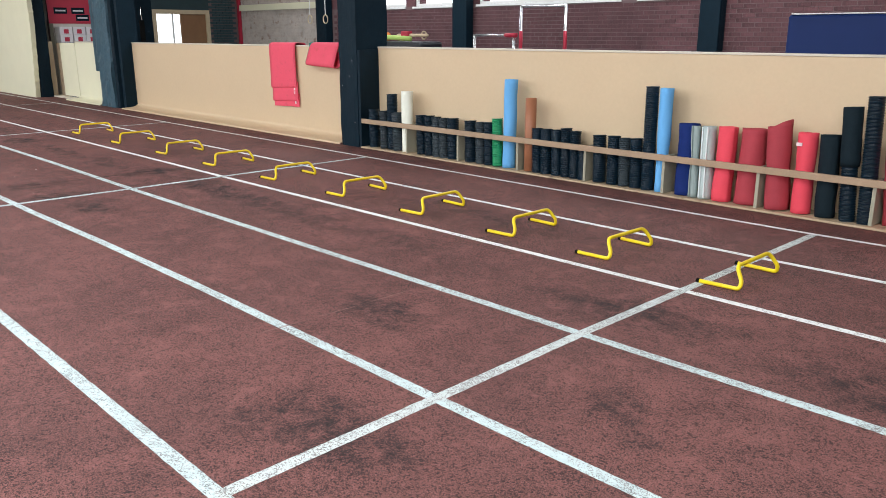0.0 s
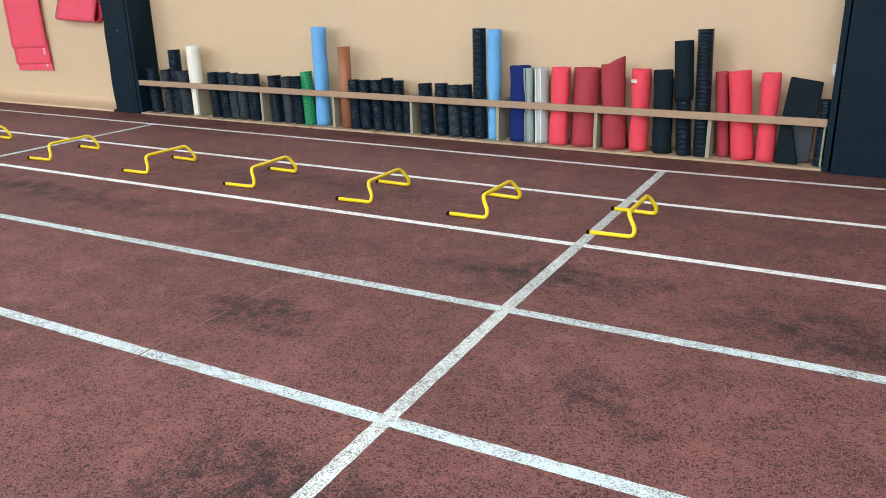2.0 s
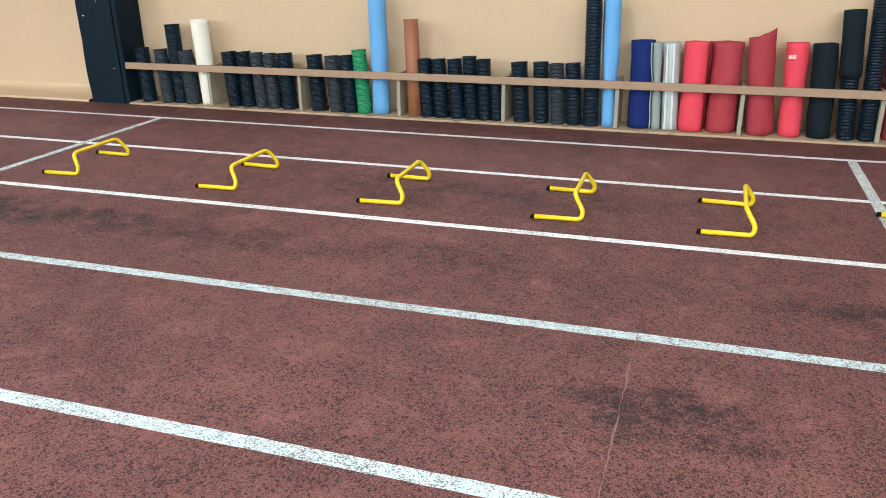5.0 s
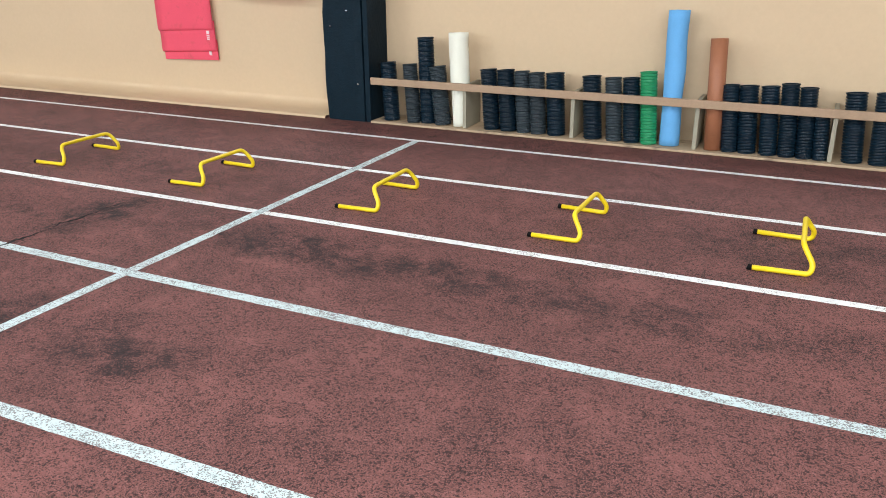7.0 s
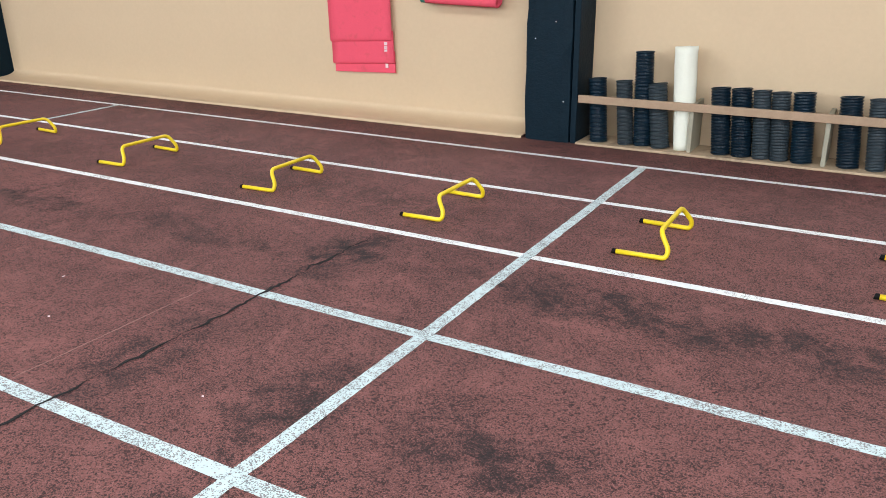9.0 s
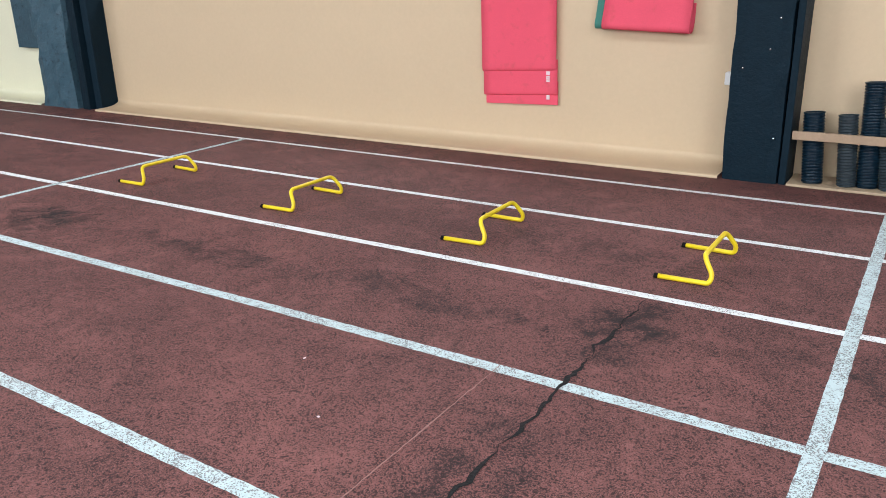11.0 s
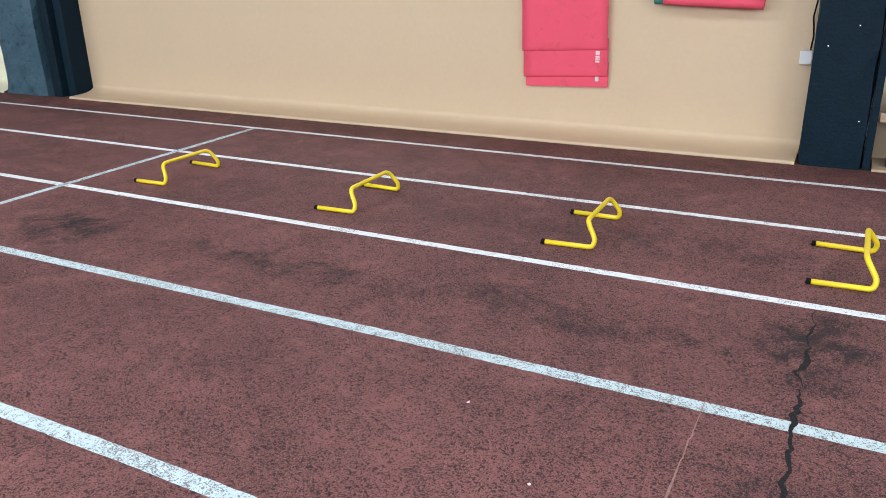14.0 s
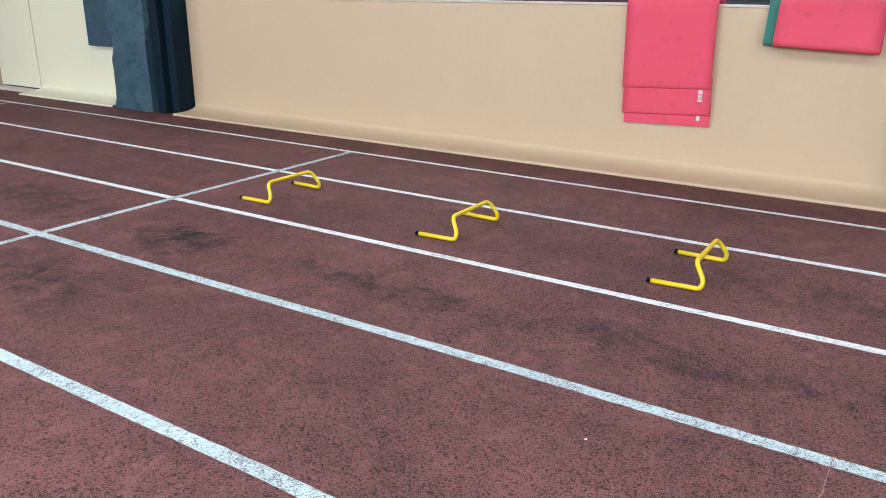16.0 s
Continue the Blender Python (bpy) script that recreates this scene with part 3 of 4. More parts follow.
def rolled_mat(name, bx, tx, height, width, mat, label, squash=.85, thick=.014, seed=0.0, flare=0.0, taper=1.0, slant=0.0, end=0.0, depth=None, pinch=0.06):
    """A sheet of foam rolled into a spiral. taper: width at the foot over width at the top; end: where the outer edge lies;
    pinch: how far the rail squeezes it."""
    r1 = width / 2
    squash += .18
    height += .016
    core = max(.014, r1 * .25)
    turns = max(1.4, (r1 - core) / (thick * 1.18))
    turns = min(turns, 4.5)
    n = int(turns * 22)
    turn = end - 2 * math.pi * turns
    nz = 16
    bm = bmesh.new()
    cols = []
    for i in range(n + 1):
        a = 2 * math.pi * turns * i / n + turn
        mid = core + (r1 - thick / 2 - core) * i / n
        if i > n - 8:
            mid += flare * ((i - n + 8) / 8) ** 2
        col = []
        for k in range(nz + 1):
            t = k / nz
            w = taper + (1 - taper) * min(1, t * 1.4)
            w *= 1 - pinch * math.exp(-((height * t - .39) / .10) ** 2)
            wob = 1 + .10 * noise.noise(Vector((seed, t * 3, math.cos(a)))) + .03 * noise.noise(Vector((seed + 5, t * 6, a * .6)))
            zz = height * t + slant * t * max(0.0, math.cos(a)) * mid / r1
            zz += .006 * noise.noise(Vector((seed, a, 9))) * t
            pair = []
            for rr in (mid - thick / 2, mid + thick / 2):
                pair.append(bm.verts.new((rr * w * wob * math.cos(a), rr * squash * wob * math.sin(a), zz)))
            col.append(pair)
        cols.append(col)
    for c0, c1 in zip(cols, cols[1:]):
        for k in range(nz):
            bm.faces.new((c0[k][1], c1[k][1], c1[k + 1][1], c0[k + 1][1]))
            bm.faces.new((c1[k][0], c0[k][0], c0[k + 1][0], c1[k + 1][0]))
        bm.faces.new((c0[nz][1], c1[nz][1], c1[nz][0], c0[nz][0]))
        bm.faces.new((c1[0][1], c0[0][1], c0[0][0], c1[0][0]))
    for c, flip in ((cols[0], False), (cols[-1], True)):
        for k in range(nz):
            f = (c[k][0], c[k][1], c[k + 1][1], c[k + 1][0])
            bm.faces.new(f[::-1] if flip else f)
    ob = part(name, bm, mat, None)
    for poly in ob.data.polygons:
        poly.use_smooth = abs(poly.normal.z) < .6
    tagged(ob, label, "rolled mat", "rolled mats in the rack")
    by = depth or 6.928 + r1 * squash
    stand(ob, bx, by, tx, min(by + .04, 7.235 - r1 * squash), height)
    return ob


PIPES = [(-8.574, -8.62, .515, .145), (-8.338, -8.39, .51, .13), (-8.05, -8.118, .505, .15),
         (-7.566, -7.62, .505, .143), (-7.411, -7.463, .508, .15), (-7.263, -7.313, .505, .13), (-7.134, -7.178, .50, .134), (-6.976, -7.017, .505, .152),
         (-6.659, -6.703, .50, .15), (-6.476, -6.52, .498, .13), (-6.331, -6.375, .505, .134),
         (-5.568, -5.609, .498, .122), (-5.441, -5.479, .498, .137), (-5.287, -5.327, .503, .128), (-5.154, -5.19, .53, .126), (-5.033, -5.059, .508, .122),
         (-4.920, -4.95, .36, .107),
         (-4.706, -4.745, .493, .142), (-4.533, -4.554, .50, .132), (-4.384, -4.42, .492, .126), (-4.243, -4.282, .50, .13)]
for i, (bx, tx, h, w) in enumerate(PIPES):
    ribbed_pipe(bx, tx, h, w, M_PIPE2 if i in (1, 2, 5, 6, 9, 19) else M_PIPE)
ribbed_pipe(-8.205, -8.243, .745, .145, by=7.03, label="taller black corrugated plastic pipe behind the short ones")
ribbed_pipe(-4.105, -4.13, 1.035, .13, label="tall black corrugated plastic pipe beside blue foam")
ribbed_pipe(-1.983, -2.03, 1.05, .128, label="tall black corrugated plastic pipe beside red mats")
sleeved = ribbed_pipe(-2.131, -2.201, .94, .128, label="black corrugated pipe with a foam sleeve over its top")
ribbed_pipe(-1.048, -1.049, .52, .092, label="thin black corrugated pipe beside the post")
ribbed_pipe(-6.192, -6.24, .56, .13, M_GREEN, "bright green corrugated plastic pipe standing in the rack")
smooth_pipe(-5.692, -5.735, .845, .130)

sleeve_ = part("foam_sleeve", lathe([(.067, .47), (.074, .47), (.080, .52), (.078, .75), (.080, .962), (.076, .968), (.067, .968), (.067, .47)], 28, .96),
               M_BLACKFOAM, None, smooth=True)
tagged(sleeve_, "black foam sleeve slipped over a corrugated pipe", "foam sleeve")
sleeve_.matrix_world = sleeved.matrix_world.copy()

rolled_mat("foam_roll", -7.872, -7.922, .795, .200, M_WHITEFOAM, "white foam sheet roll standing in the rack", .62, .03, 1.0, taper=.78, end=.7, pinch=.03)
rolled_mat("foam_roll", -6.038, -6.058, 1.025, .192, M_BLUE, "tall light blue foam roll standing in the rack", .7, .03, 2.0, taper=.98, end=2.2, pinch=.08)
rolled_mat("foam_roll", -3.963, -3.986, 1.02, .170, M_BLUE, "tall light blue foam roll beside a tall pipe", .75, .03, 3.0, taper=.84, end=2.6, pinch=.14)
rolled_mat("foam_roll", -3.705, -3.725, .69, .216, M_NAVY, "navy blue rolled foam mat in the rack", .85, .014, 4.0, end=2.0)
rolled_mat("foam_roll", -3.567, -3.603, .68, .085, M_GREY, "thin grey rolled foam sheet", .9, .01, 5.0, flare=.012, end=3.4, pinch=.25)
foil = rolled_mat("foam_roll", -3.461, -3.494, .685, .142, M_SILVER, "shiny silver foil-faced foam roll with white highlight stripes", .9, .01, 6.0, end=1.5, pinch=.02)
# pale strips stand for the bright highlights on the foil's edge lips
for x in (-.030, .022):
    yy = -1.08 * math.sqrt(.071 ** 2 - x * x)
    part("seam", box(x - .007, x + .007, yy - .006, yy + .006, .01, .69, .002), M_STRIPE, foil, "white vertical highlight stripe")
rolled_mat("foam_roll", -3.297, -3.302, .69, .200, M_RED, "bright red rolled foam mat in the rack", .85, .016, 7.0, flare=.016, end=-.55)
rolled_mat("foam_roll", -3.064, -3.063, .69, .265, M_DRED, "dark red rolled foam mat in the rack", .8, .016, 8.0, flare=.015, end=2.9, pinch=.03)
rolled_mat("foam_roll", -2.785, -2.845, .735, .165, M_DRED, "loosely rolled dark red mat with a slanted top", .8, .012, 9.0, flare=.06, slant=.04, end=.35)
rr = rolled_mat("foam_roll", -2.540, -2.562, .70, .182, M_RED, "bright red rolled mat with a white print", .85, .014, 10.0, end=1.9)
lab = bmesh.new()
for i in range(4):
    box(-.062 + i * .014, -.051 + i * .014, -.0995 + .004 * abs(i - 3), -.080, .60, .630, bm=lab)
part("print", lab, M_PRINT, rr, "small white print")
rolled_mat("foam_roll", -2.321, -2.364, .70, .186, M_BLACKFOAM, "black rolled foam mat in the rack", .85, .014, 11.0, end=-.4, pinch=.02)
rolled_mat("foam_roll", -1.815, -1.887, .70, .112, M_DRED, "narrow dark red rolled mat in the rack", .85, .012, 13.0, depth=7.06)
rolled_mat("foam_roll", -1.651, -1.745, .715, .184, M_RED, "bright red rolled mat standing in the rack", .85, .014, 14.0, flare=.01, end=.5)
rolled_mat("foam_roll", -1.47, -1.488, .705, .165, M_RED, "bright red rolled mat leaning sideways", .85, .014, 15.0, end=2.2, pinch=.10)


def slab(corners, y0, y1, bevel):
    """A foam slab with the given outline in x and z, its edges rounded and its faces a little uneven."""
    bm = bmesh.new()
    f = bm.faces.new([bm.verts.new((x, y0, z)) for x, z in corners])
    g = bmesh.ops.extrude_face_region(bm, geom=[f])
    bmesh.ops.translate(bm, verts=[v for v in g["geom"] if isinstance(v, bmesh.types.BMVert)], vec=(0, y1 - y0, 0))
    bmesh.ops.recalc_face_normals(bm, faces=bm.faces[:])
    bmesh.ops.bevel(bm, geom=bm.edges[:], offset=bevel, segments=3, affect="EDGES", profile=0.5)
    for v in bm.verts:
        v.co.y += .05 * v.co.z
    return bm


fold = thing("folded_mat", "black foam mat folded double and twisted leaning in the rack", "folded mat", at=(-1.28, 6.94, BASE_Z))
part("front_fold", slab([(-.106, 0), (.075, 0), (-.012, .35), (.172, .40), (.190, .665), (-.055, .70), (-.088, .34)], .0, .055, .012), M_BLACKFOAM, fold)
part("back_fold", slab([(.02, 0), (.155, .02), (.165, .43), (-.05, .43), (-.05, .20)], .06, .10, .010), M_PIPE2, fold, "inside face of the folded mat")


# ---- mini hurdles ----
def mini_hurdle():
    h = thing("mini_hurdle", "yellow plastic mini hurdle standing on the track", "hurdle", "row of mini hurdles")
    r = .0135
    path = rounded([(.02, 0, r), (.285, .012, r), (.295, .022, .06), (.238, .055, .148), (.238, .515, .148),
                    (.295, .548, .06), (.285, .558, r), (.006, .57, r)], .045, 6)
    bar = part("tube", tube(path, r, 12), M_YELLOW, h, smooth=True)
    for x, y in ((.006, 0), (-.008, .57)):
        cap = tube([(x - .008, y, r + .001), (x - .006, y, r + .0005), (x + .014, y, r + .0005)], r + .0012, 12)
        part("end_cap", cap, M_RUBBER, bar, "black rubber end cap")
    return h


HURDLES = [(-2.187, 0.0), (-3.172, -1), (-4.09, .5), (-5.185, 1.0), (-6.345, -1.0), (-7.615, .5), (-8.985, 0), (-10.333, 1.0), (-11.874, .0), (-13.49, -.5)]
first = mini_hurdle()
first.matrix_world = pose(HURDLES[0][0], 4.545, .0015, 0, 0, HURDLES[0][1])
for x, turn_ in HURDLES[1:]:
    copy_thing(first, pose(x, 4.545, .0015, 0, 0, turn_))


def paper_scrap(x, y, r, turn):
    bm = bmesh.new()
    vs = [bm.verts.new((r * (.7 + .5 * random.random()) * math.cos(a), r * (.5 + .4 * random.random()) * math.sin(a), .003 + .004 * random.random()))
          for a in (0, 1.1, 2.2, 3.3, 4.4, 5.4)]
    bm.faces.new(vs)
    r_ = bmesh.ops.extrude_face_region(bm, geom=bm.faces[:])
    bmesh.ops.translate(bm, verts=[v for v in r_["geom"] if isinstance(v, bmesh.types.BMVert)], vec=(0, 0, .002))
    ob = part("paper_scrap", bm, M_PRINT)
    ob.matrix_world = pose(x, y, 0, 0, 0, turn)
    tagged(ob, "tiny white scrap lying on the track", "scrap", "scraps on the track")


SCRAPS = [(-12.64, 3.03), (-9.61, 2.54), (-9.98, 2.88), (-14.33, 5.9), (-8.46, 2.38)]
for i, (x, y) in enumerate(SCRAPS):
    paper_scrap(x, y, .004 + .002 * (i % 3), 40 * i)

# ---- mats hung over the partition ----
def sheet(profile, x0, x1, thick, nx=8, skew=0.0, seed=0.0, wave=.004):
    """A thick sheet swept along x0..x1 with the (y, z) profile of its outer face."""
    bm = bmesh.new()
    pts = [Vector((0, y, z)) for y, z in profile]
    nrm = []
    for i in range(len(pts)):
        d = (pts[min(i + 1, len(pts) - 1)] - pts[max(i - 1, 0)]).normalized()
        nrm.append(Vector((0, d.z, -d.y)))
    grid = []
    for i in range(nx + 1):
        u = i / nx
        x = x0 + (x1 - x0) * u
        line = []
        for p, n_ in zip(pts, nrm):
            w = wave * noise.noise(Vector((x * 4, p.z * 4, seed)))
            dz = skew * u * min(1, max(0, (TOP - p.z) * 2))
            dx = .03 * (p.z - .9) * -.6
            o = Vector((x + dx, p.y + w, p.z + dz))
            line.append((bm.verts.new(o), bm.verts.new(o + n_ * thick)))
        grid.append(line)
    m = len(pts)
    for a, b in zip(grid, grid[1:]):
        for j in range(m - 1):
            bm.faces.new((a[j][0], b[j][0], b[j + 1][0], a[j + 1][0]))
            bm.faces.new((b[j][1], a[j][1], a[j + 1][1], b[j + 1][1]))
        bm.faces.new((a[0][1], b[0][1], b[0][0], a[0][0]))
        bm.faces.new((a[-1][0], b[-1][0], b[-1][1], a[-1][1]))
    for g in (grid[0], grid[-1]):
        for j in range(m - 1):
            bm.faces.new((g[j][0], g[j + 1][0], g[j + 1][1], g[j][1]))
    bmesh.ops.recalc_face_normals(bm, faces=bm.faces[:])
    return bm


def softened(profile, times=2):
    """A profile with its corners cut, its ends kept."""
    pts = list(profile)
    for _ in range(times):
        out = [pts[0]]
        for p, q in zip(pts, pts[1:]):
            out += [(p[0] * .75 + q[0] * .25, p[1] * .75 + q[1] * .25), (p[0] * .25 + q[0] * .75, p[1] * .25 + q[1] * .75)]
        pts = out + [pts[-1]]
    return pts


mat1 = thing("exercise_mat", "long coral red foam mat hung over the partition", "exercise mat", "mats hung on the partition")
W = WALL_Y
over = [(W + .165, .95), (W + .165, 1.30), (W + .160, TOP + .03), (W + .13, TOP + .048), (W, TOP + .052), (W - .035, TOP + .04), (W - .05, TOP - .01)]
part("mat_sheet", sheet(softened(over + [(W - .048, 1.2), (W - .046, 1.0), (W - .050, .8), (W - .052, .735), (W - .040, .712), (W - .034, .73)]), -11.54, -10.79, .012, seed=1.0, skew=.035),
     M_MATRED, mat1, smooth=True)
part("fold", sheet(softened([(W - .030, .80), (W - .033, .7), (W - .034, .6), (W - .038, .52), (W - .030, .492), (W - .022, .51)]), -11.535, -10.785, .011, seed=3.0, skew=.035), M_MATRED, mat1, smooth=True)
part("fold", sheet([(W - .016, .62), (W - .016, .5), (W - .018, .45), (W - .018, .41)], -11.52, -10.785, .011, seed=4.0, skew=.022), M_MATRED, mat1)
for z0, z1 in ((.668, .700), (.645, .660), (.628, .640), (.607, .622)):
    part("print", box(-10.885, -10.85, W - .0485, W - .0445, z0 + .03, z1 + .03), M_PRINT, mat1, "faded white print")
part("print", box(-10.885, -10.855, W - .036, W - .028, .478, .518), M_PRINT, mat1, "faded white print")

mat2 = thing("exercise_mat", "folded coral red mat with green edge hung over the partition", "exercise mat", "mats hung on the partition")
bulge = [(W + .18, 1.0), (W + .18, 1.3), (W + .175, TOP + .03), (W + .13, TOP + .055), (W, TOP + .06), (W - .05, TOP + .03), (W - .08, TOP - .03),
         (W - .11, 1.27), (W - .14, 1.19), (W - .16, 1.15), (W - .15, 1.125), (W - .11, 1.122), (W - .06, 1.14), (W - .03, 1.20), (W - .016, 1.32)]
part("mat_sheet", sheet(softened(bulge), -10.33, -9.60, .014, seed=6.0, skew=-.055), M_MATRED, mat2, smooth=True)
part("edge_strip", sheet([(min(y + .05, W - .016) if y < W - .02 else y, z) for y, z in softened(bulge)], -10.41, -10.30, .014, nx=2, seed=6.0, skew=0.0), M_MATEDGE, mat2, "green edge strip")

# ---- switch boxes with cable on the posts ----
for x, z, half, cabled in ((-9.275, .69, .045, True), (-1.036, .72, .018, False)):
    sb = thing("junction_box", "small white junction box beside the black post", "junction box", at=(x, WALL_Y, z))
    shell = part("body", box(-half, half, -.085, -.001, 0, .10, .008), M_WHITE, sb)
    part("lid", box(-half + .005, half - .005, -.092, -.0855, .005, .095, .003), M_WHITE, shell)
    if cabled:
        part("cable", tube([(.02, -.03, .10), (.028, -.028, .2), (.01, -.03, .34), (.03, -.03, .5), (.02, -.03, .66)], .006, 8), M_RUBBER, sb, "thin black cable")

# ---- beyond the partition: gymnasium ----
for x0, x1 in ((-12.86, -12.41), (-6.84, -6.46), (-18.1, -17.65)):
    c = thing("steel_column", "dark painted column against the brick wall", "column", "columns of the gymnasium")
    part("column", rough_post(x0, x1, Y1 - .25, Y1 - .01, 0, CEIL, .003, x0, step=.8), M_TIMBER, c)


def gym_bar(label, x0, x1, y, z, r=.022, posts=True):
    g = thing("gymnastics_bar", label, "gym bar")
    part("bar", tube([(x0, y, z), (x1, y, z)], r, 12), M_STEEL, g, smooth=True)
    for x in (x0, x1):
        part("upright", tube([(x, y, 0), (x, y, z + .01)], r * 1.1, 12), M_STEEL, g, smooth=True)
    return g


g1 = gym_bar("high steel gymnastics bar with red sleeves", -8.455, -7.555, 10.0, 2.0)
for x, up in zip((-8.455, -7.555), [c_ for c_ in g1.children if c_.name.startswith("upright")]):
    part("sleeve", tube([(x, 10.0, .9), (x, 10.0, 1.3), (x + .012, 9.99, 1.5), (x, 10.0, 1.62)], .03, 12), M_REDTRIM, up, "red padded sleeve", True)
g2 = gym_bar("low steel bar with a red clamp", -9.51, -8.62, 10.02, 1.555)
part("clamp", tube([(-8.80, 10.02, 1.555), (-8.56, 10.02, 1.555)], .036, 14), M_REDTRIM, g2, "red clamp", True)

bt = thing("vaulting_box", "black padded gym box with rounded top", "gym box")
part("body", box(-12.5, -10.8, 9.9, 10.5, 0, 1.44, .05), M_BLACKVINYL, bt)
bb = thing("foam_beam", "lime green foam beam lying on the box", "foam beam")
part("beam", tube([(-12.15, 9.98, 1.53), (-11.15, 10.0, 1.487)], .045, 10), M_LIME, bb, smooth=True)
bb = thing("foam_beam", "orange foam beam lying on the box", "foam beam")
part("beam", tube([(-12.38, 10.1, 1.527), (-11.95, 10.12, 1.527)], .085, 10), M_ORANGE, bb, smooth=True)
bb = thing("wooden_bar", "short wooden bar with red clamp on the box", "bar")
part("bar", tube([(-11.75, 10.2, 1.55), (-10.9, 10.2, 1.55)], .03, 10), M_FRAME, bb, smooth=True)
part("clamp", box(-11.6, -11.38, 10.14, 10.26, 1.50, 1.63, .02), M_REDTRIM, bb)
part("ring", tube([(-11.0 + .07 * math.cos(a * math.pi / 8), 10.2, 1.55 + .07 * math.sin(a * math.pi / 8)) for a in range(17)], .014, 8), M_FRAME, bb, smooth=True)

nv = thing("crash_mat", "large navy vinyl crash mat standing on edge", "crash mat")
part("mat", box(-4.12, -2.45, 10.0, 10.4, 0, 1.80, .03), M_VINYL, nv)
part("edge_piping", box(-4.08, -2.49, 9.99, 10.05, 1.801, 1.815, .003), M_WHITE, nv, "pale edge piping")
bottle = thing("water_bottle", "clear plastic water bottle standing on the partition cap", "bottle", at=(-1.785, WALL_Y + .06, TOP + .0225))
prof = [(.002, .0), (.028, .0), (.032, .006)]
for k in range(6):
    z = .012 + k * .0185
    prof += [(.0325, z), (.0325, z + .009), (.0300, z + .0125), (.0300, z + .015)]
prof += [(.0325, .126), (.0325, .165), (.029, .182), (.020, .200), (.0135, .208), (.0135, .216), (.002, .216)]
shell = part("body", lathe([(r_ * 1.3, z_ * 1.06) for r_, z_ in prof], 24), M_BOTTLE, bottle, smooth=True)
part("cap", lathe([(.002, .2295), (.019, .2295), (.019, .246), (.017, .248), (.002, .248)], 20), M_WHITE, shell, "white screw cap")
part("label", lathe([(.0425, .135), (.0432, .135), (.0432, .173), (.0425, .173)], 24), M_STRIPE, shell, "pale wrapped label")
fm = thing("crash_mat", "dark red crash mat leaning behind the partition", "crash mat")
part("mat", box(-2.35, -.6, 10.3, 10.6, 0, 1.75, .03), M_DRED, fm)

# hanging rings in front of the pale brick
for x in (-16.7, -16.05):
    g = thing("gym_rings", "wooden gym ring hanging on a strap", "gym ring", "hanging rings")
    z = 1.92
    part("ring", tube([(x + .09 * math.cos(a * math.pi / 10), 11.6, z + .1 * math.sin(a * math.pi / 10)) for a in range(21)], .014, 8), M_FRAME, g, smooth=True)
    part("strap", box(x - .012, x + .012, 11.597, 11.603, z + .1, CEIL), M_WHITE, g)

setting("wall_back_whitewash", box(-22.4, -18.1, Y1 - .0005, Y1 + .002, .9, 3.45), M_PALEMORTAR, "pale lime mortar of the whitewashed brick", "wall")
# whitewashed stretch, teal stretch and red trim
setting("trim_red", box(EX + .01, EX + .09, Y1 - .09, Y1 - .005, 0, CEIL), M_REDTRIM, "red painted corner trim", "trim")
setting("ledge_beam", box(-22.3, -18.2, Y1 - .12, Y1 - .002, 2.25, 2.42), M_CREAM, "pale beam across the whitewashed brick", "beam")

# cartons and posters at the gymnasium end wall
cb = thing("storage_cabinet", "plain dark cabinet against the end wall", "cabinet")
part("body", box(EX + .01, EX + .45, 7.5, 9.2, 0, 1.36, .01), M_TIMBER, cb)


def carton(y, z):
    c = thing("carton", "white printed carton with a red square label", "carton", "stacked white cartons", at=(EX + .23, y, z))
    shell = part("body", box(-.19, .19, -.155, .155, 0, .198, .008), M_CARTON, c)
    part("label", box(.1905, .1935, -.06, .06, .03, .14), M_BOXRED, shell, "red square label")
    return c


c0 = carton(7.62, 1.362)
for y, z in ((7.95, 1.362), (8.28, 1.362), (7.62, 1.563), (7.95, 1.563), (8.28, 1.563)):
    copy_thing(c0, pose(EX + .23, y, z, 0, 0, random.uniform(-3, 3)))
po = thing("poster", "red poster with small dark pictures on the wall", "poster")
part("board", box(EX + .002, EX + .02, 7.35, 8.5, 1.85, 2.5), M_BOXRED, po)
for y, z in ((7.5, 2.1), (7.95, 2.1), (8.05, 1.92)):
    pic = part("picture", box(EX + .0205, EX + .024, y, y + .34, z, z + .16), M_TIMBER, po)
    part("bar", box(EX + .0245, EX + .0265, y + .04, y + .30, z + .06, z + .10), M_CARTON, pic)
lk = thing("wall_hook_rail", "black hook rail with hanging chain on the end wall", "hook rail")
part("rail", box(EX + .002, EX + .03, 9.78, 9.92, 1.2, 1.95, .004), M_RUBBER, lk)
part("chain", tube([(EX + .04, 9.84, 2.3), (EX + .045, 9.83, 2.1), (EX + .04, 9.85, 1.96)], .012, 6), M_STEEL, lk)


# ---- bricks ----
def brick_mesh(name, w, h, d, mat):
    b = bmesh.new()
    box(-w / 2, w / 2, -d, 0, 0, h, bm=b)
    return mesh_of(name, b, mat)


BW, BH, JW, JH, BD = .212, .064, .012, .012, .044


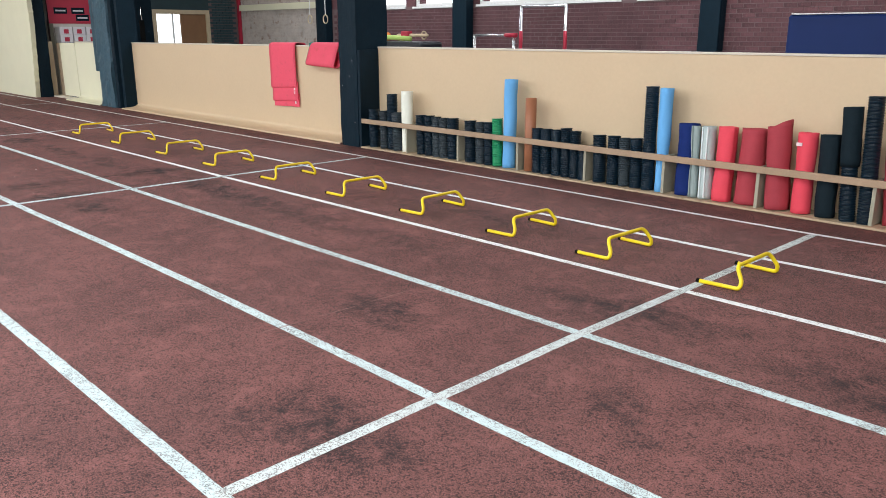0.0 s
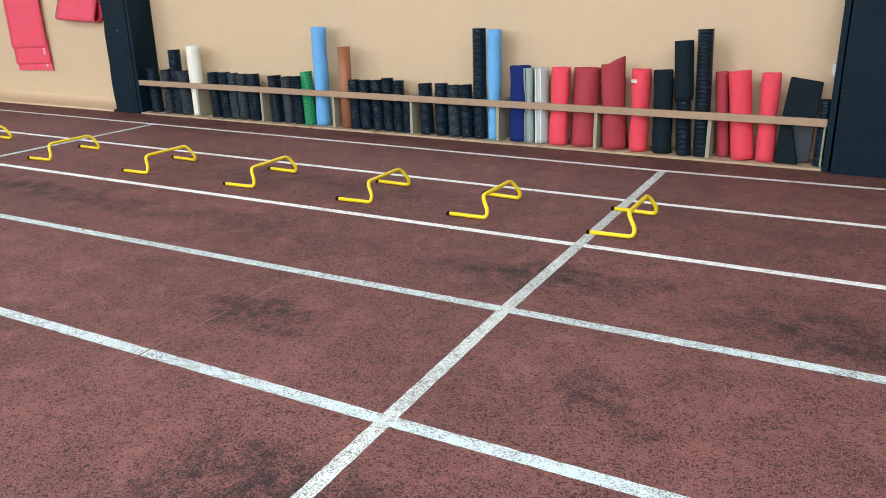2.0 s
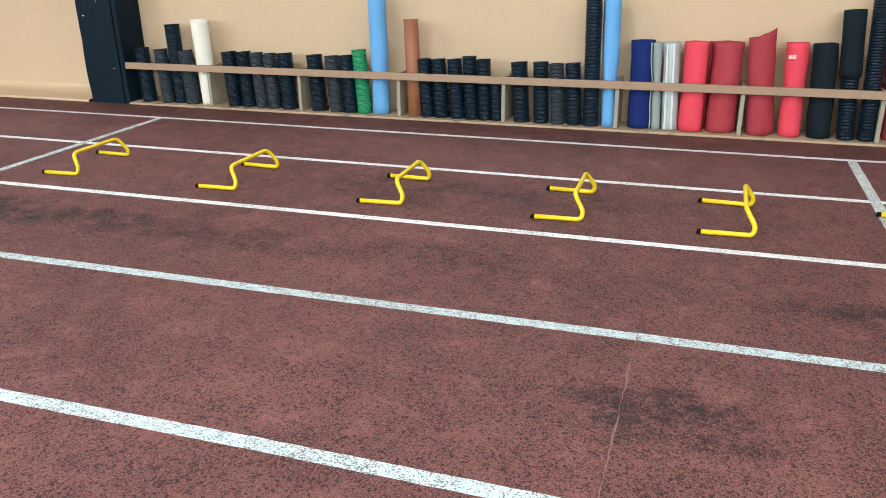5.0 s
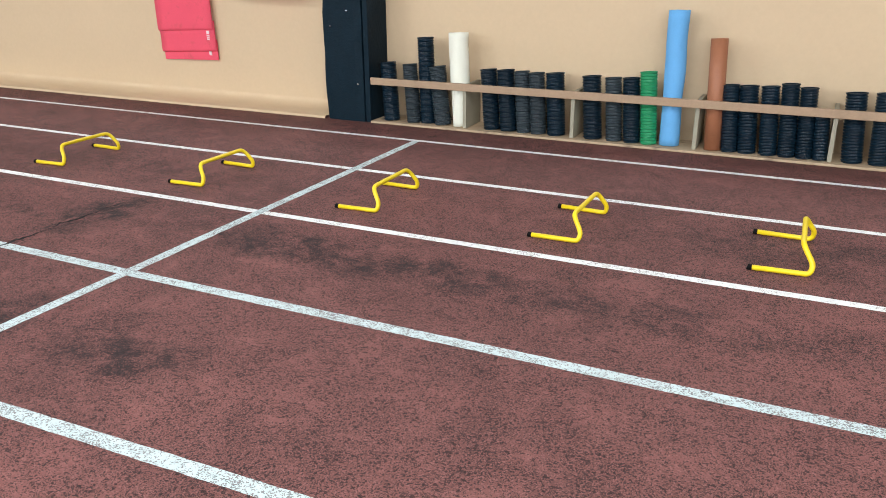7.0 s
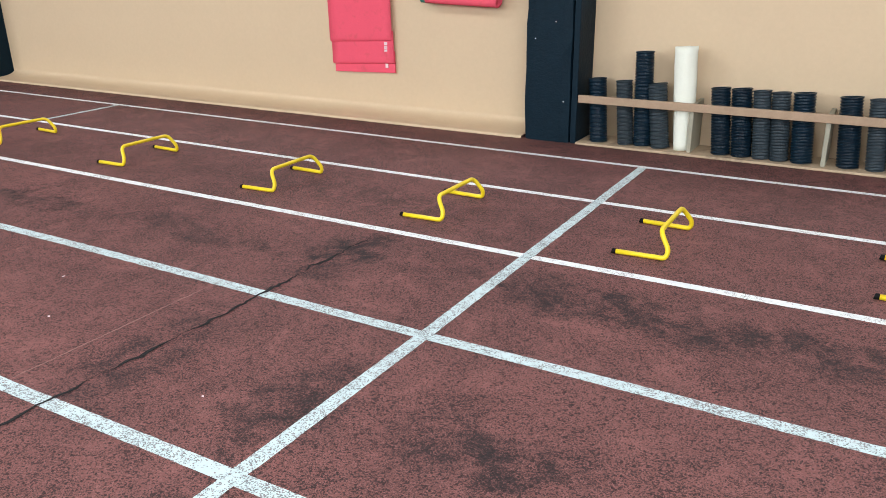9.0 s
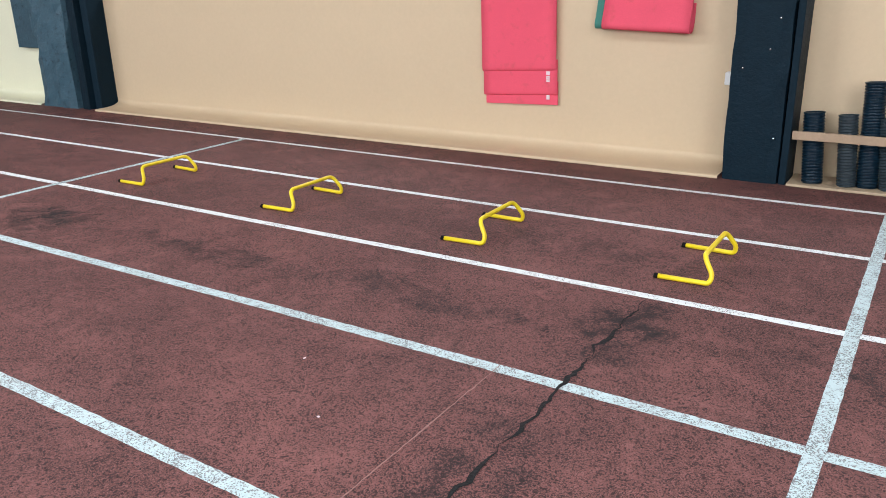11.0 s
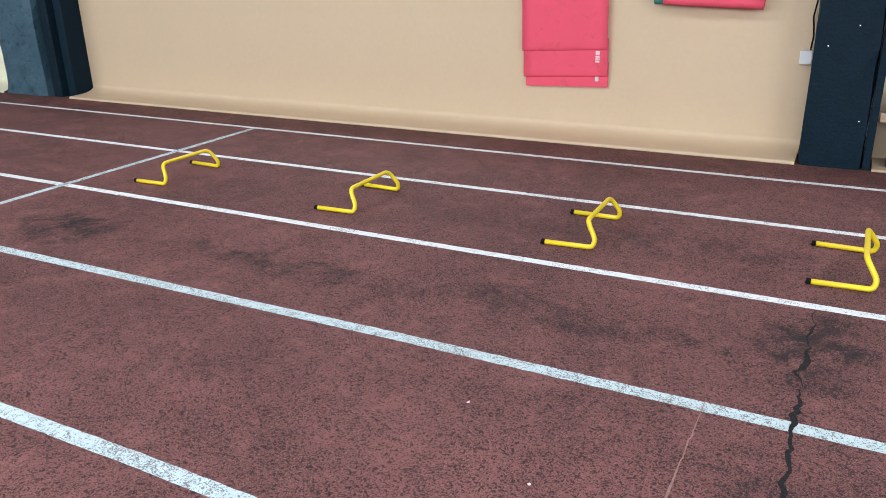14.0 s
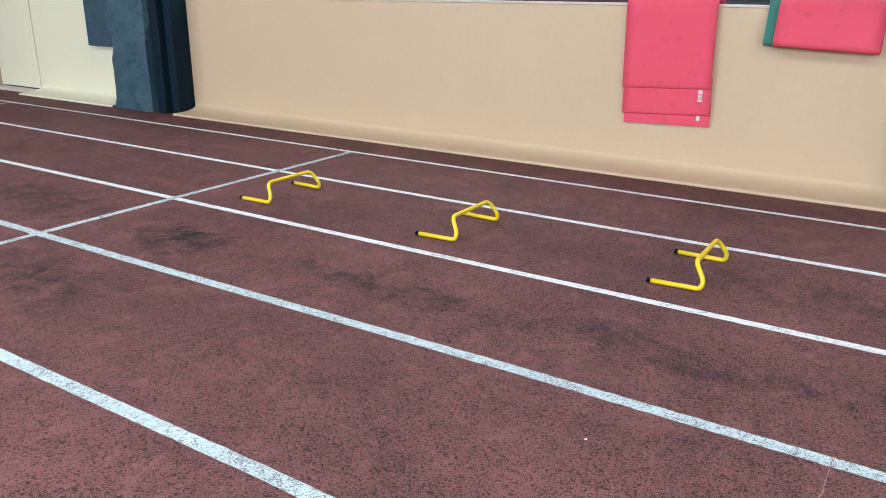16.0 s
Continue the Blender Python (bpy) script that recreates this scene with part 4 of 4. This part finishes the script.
def brick_spots(u0, u1, z0, z1):
    row = 0
    z = z0
    while z + BH <= z1:
        u = u0 + (.5 if row % 2 else 0) * (BW + JW)
        while u + BW <= u1:
            yield u + BW / 2, z
            u += BW + JW
        z += BH + JH
        row += 1


def joined_bricks(name, spots, place, mat, parent, label):
    verts, faces = [], []
    for u, z in spots:
        d = BD - .006 * random.random()
        b = len(verts)
        for du in (-BW / 2, BW / 2):
            for dd in (0, d):
                for dz in (0, BH):
                    verts.append(place(u + du, dd, z + dz))
        for f in ((0, 1, 3, 2), (4, 6, 7, 5), (0, 4, 5, 1), (2, 3, 7, 6), (1, 5, 7, 3), (0, 2, 6, 4)):
            faces.append(tuple(b + i for i in f))
    me = bpy.data.meshes.new(name)
    me.from_pydata(verts, [], faces)
    bm = bmesh.new()
    bm.from_mesh(me)
    bmesh.ops.recalc_face_normals(bm, faces=bm.faces[:])
    bm.to_mesh(me)
    bm.free()
    me.materials.append(mat)
    ob = new(name, me)
    ob.parent = parent
    return tagged(ob, label, kind="stuff")


back = bpy.data.objects["wall_back_lower"]
spots = list(brick_spots(-17.6, 3.0, .92, WIN_Z0 - .06))
near = sorted((s for s in spots if -8.6 < s[0] < 0 and s[1] > 1.2), key=lambda s: abs(s[0] + 5.0))[:300]
chosen = set(near)
shared = [brick_mesh("brick", BW, BH, BD - .003 * k, M_BRICK) for k in range(3)]
for u, z in near:
    ob = new("brick", random.choice(shared))
    ob.location = (u, Y1 + .04, z)
    ob.parent = back
joined_bricks("brickwork", [s for s in spots if s not in chosen], lambda u, d_, z: (u, Y1 + .04 - d_, z), M_BRICK, back, "red brickwork")
joined_bricks("whitewashed_brickwork", brick_spots(-22.4, -18.1, .95, 3.4), lambda u, d_, z: (u, Y1 + .04 - d_, z), M_WHITEBRICK, back, "whitewashed brickwork")
end3 = bpy.data.objects["wall_gym_end_3"]
joined_bricks("teal_brickwork", brick_spots(11.97, 12.95, .95, 3.4), lambda u, d_, z: (EX - .03 + d_ * .6, u, z), M_TEALBRICK, end3, "teal painted brickwork")
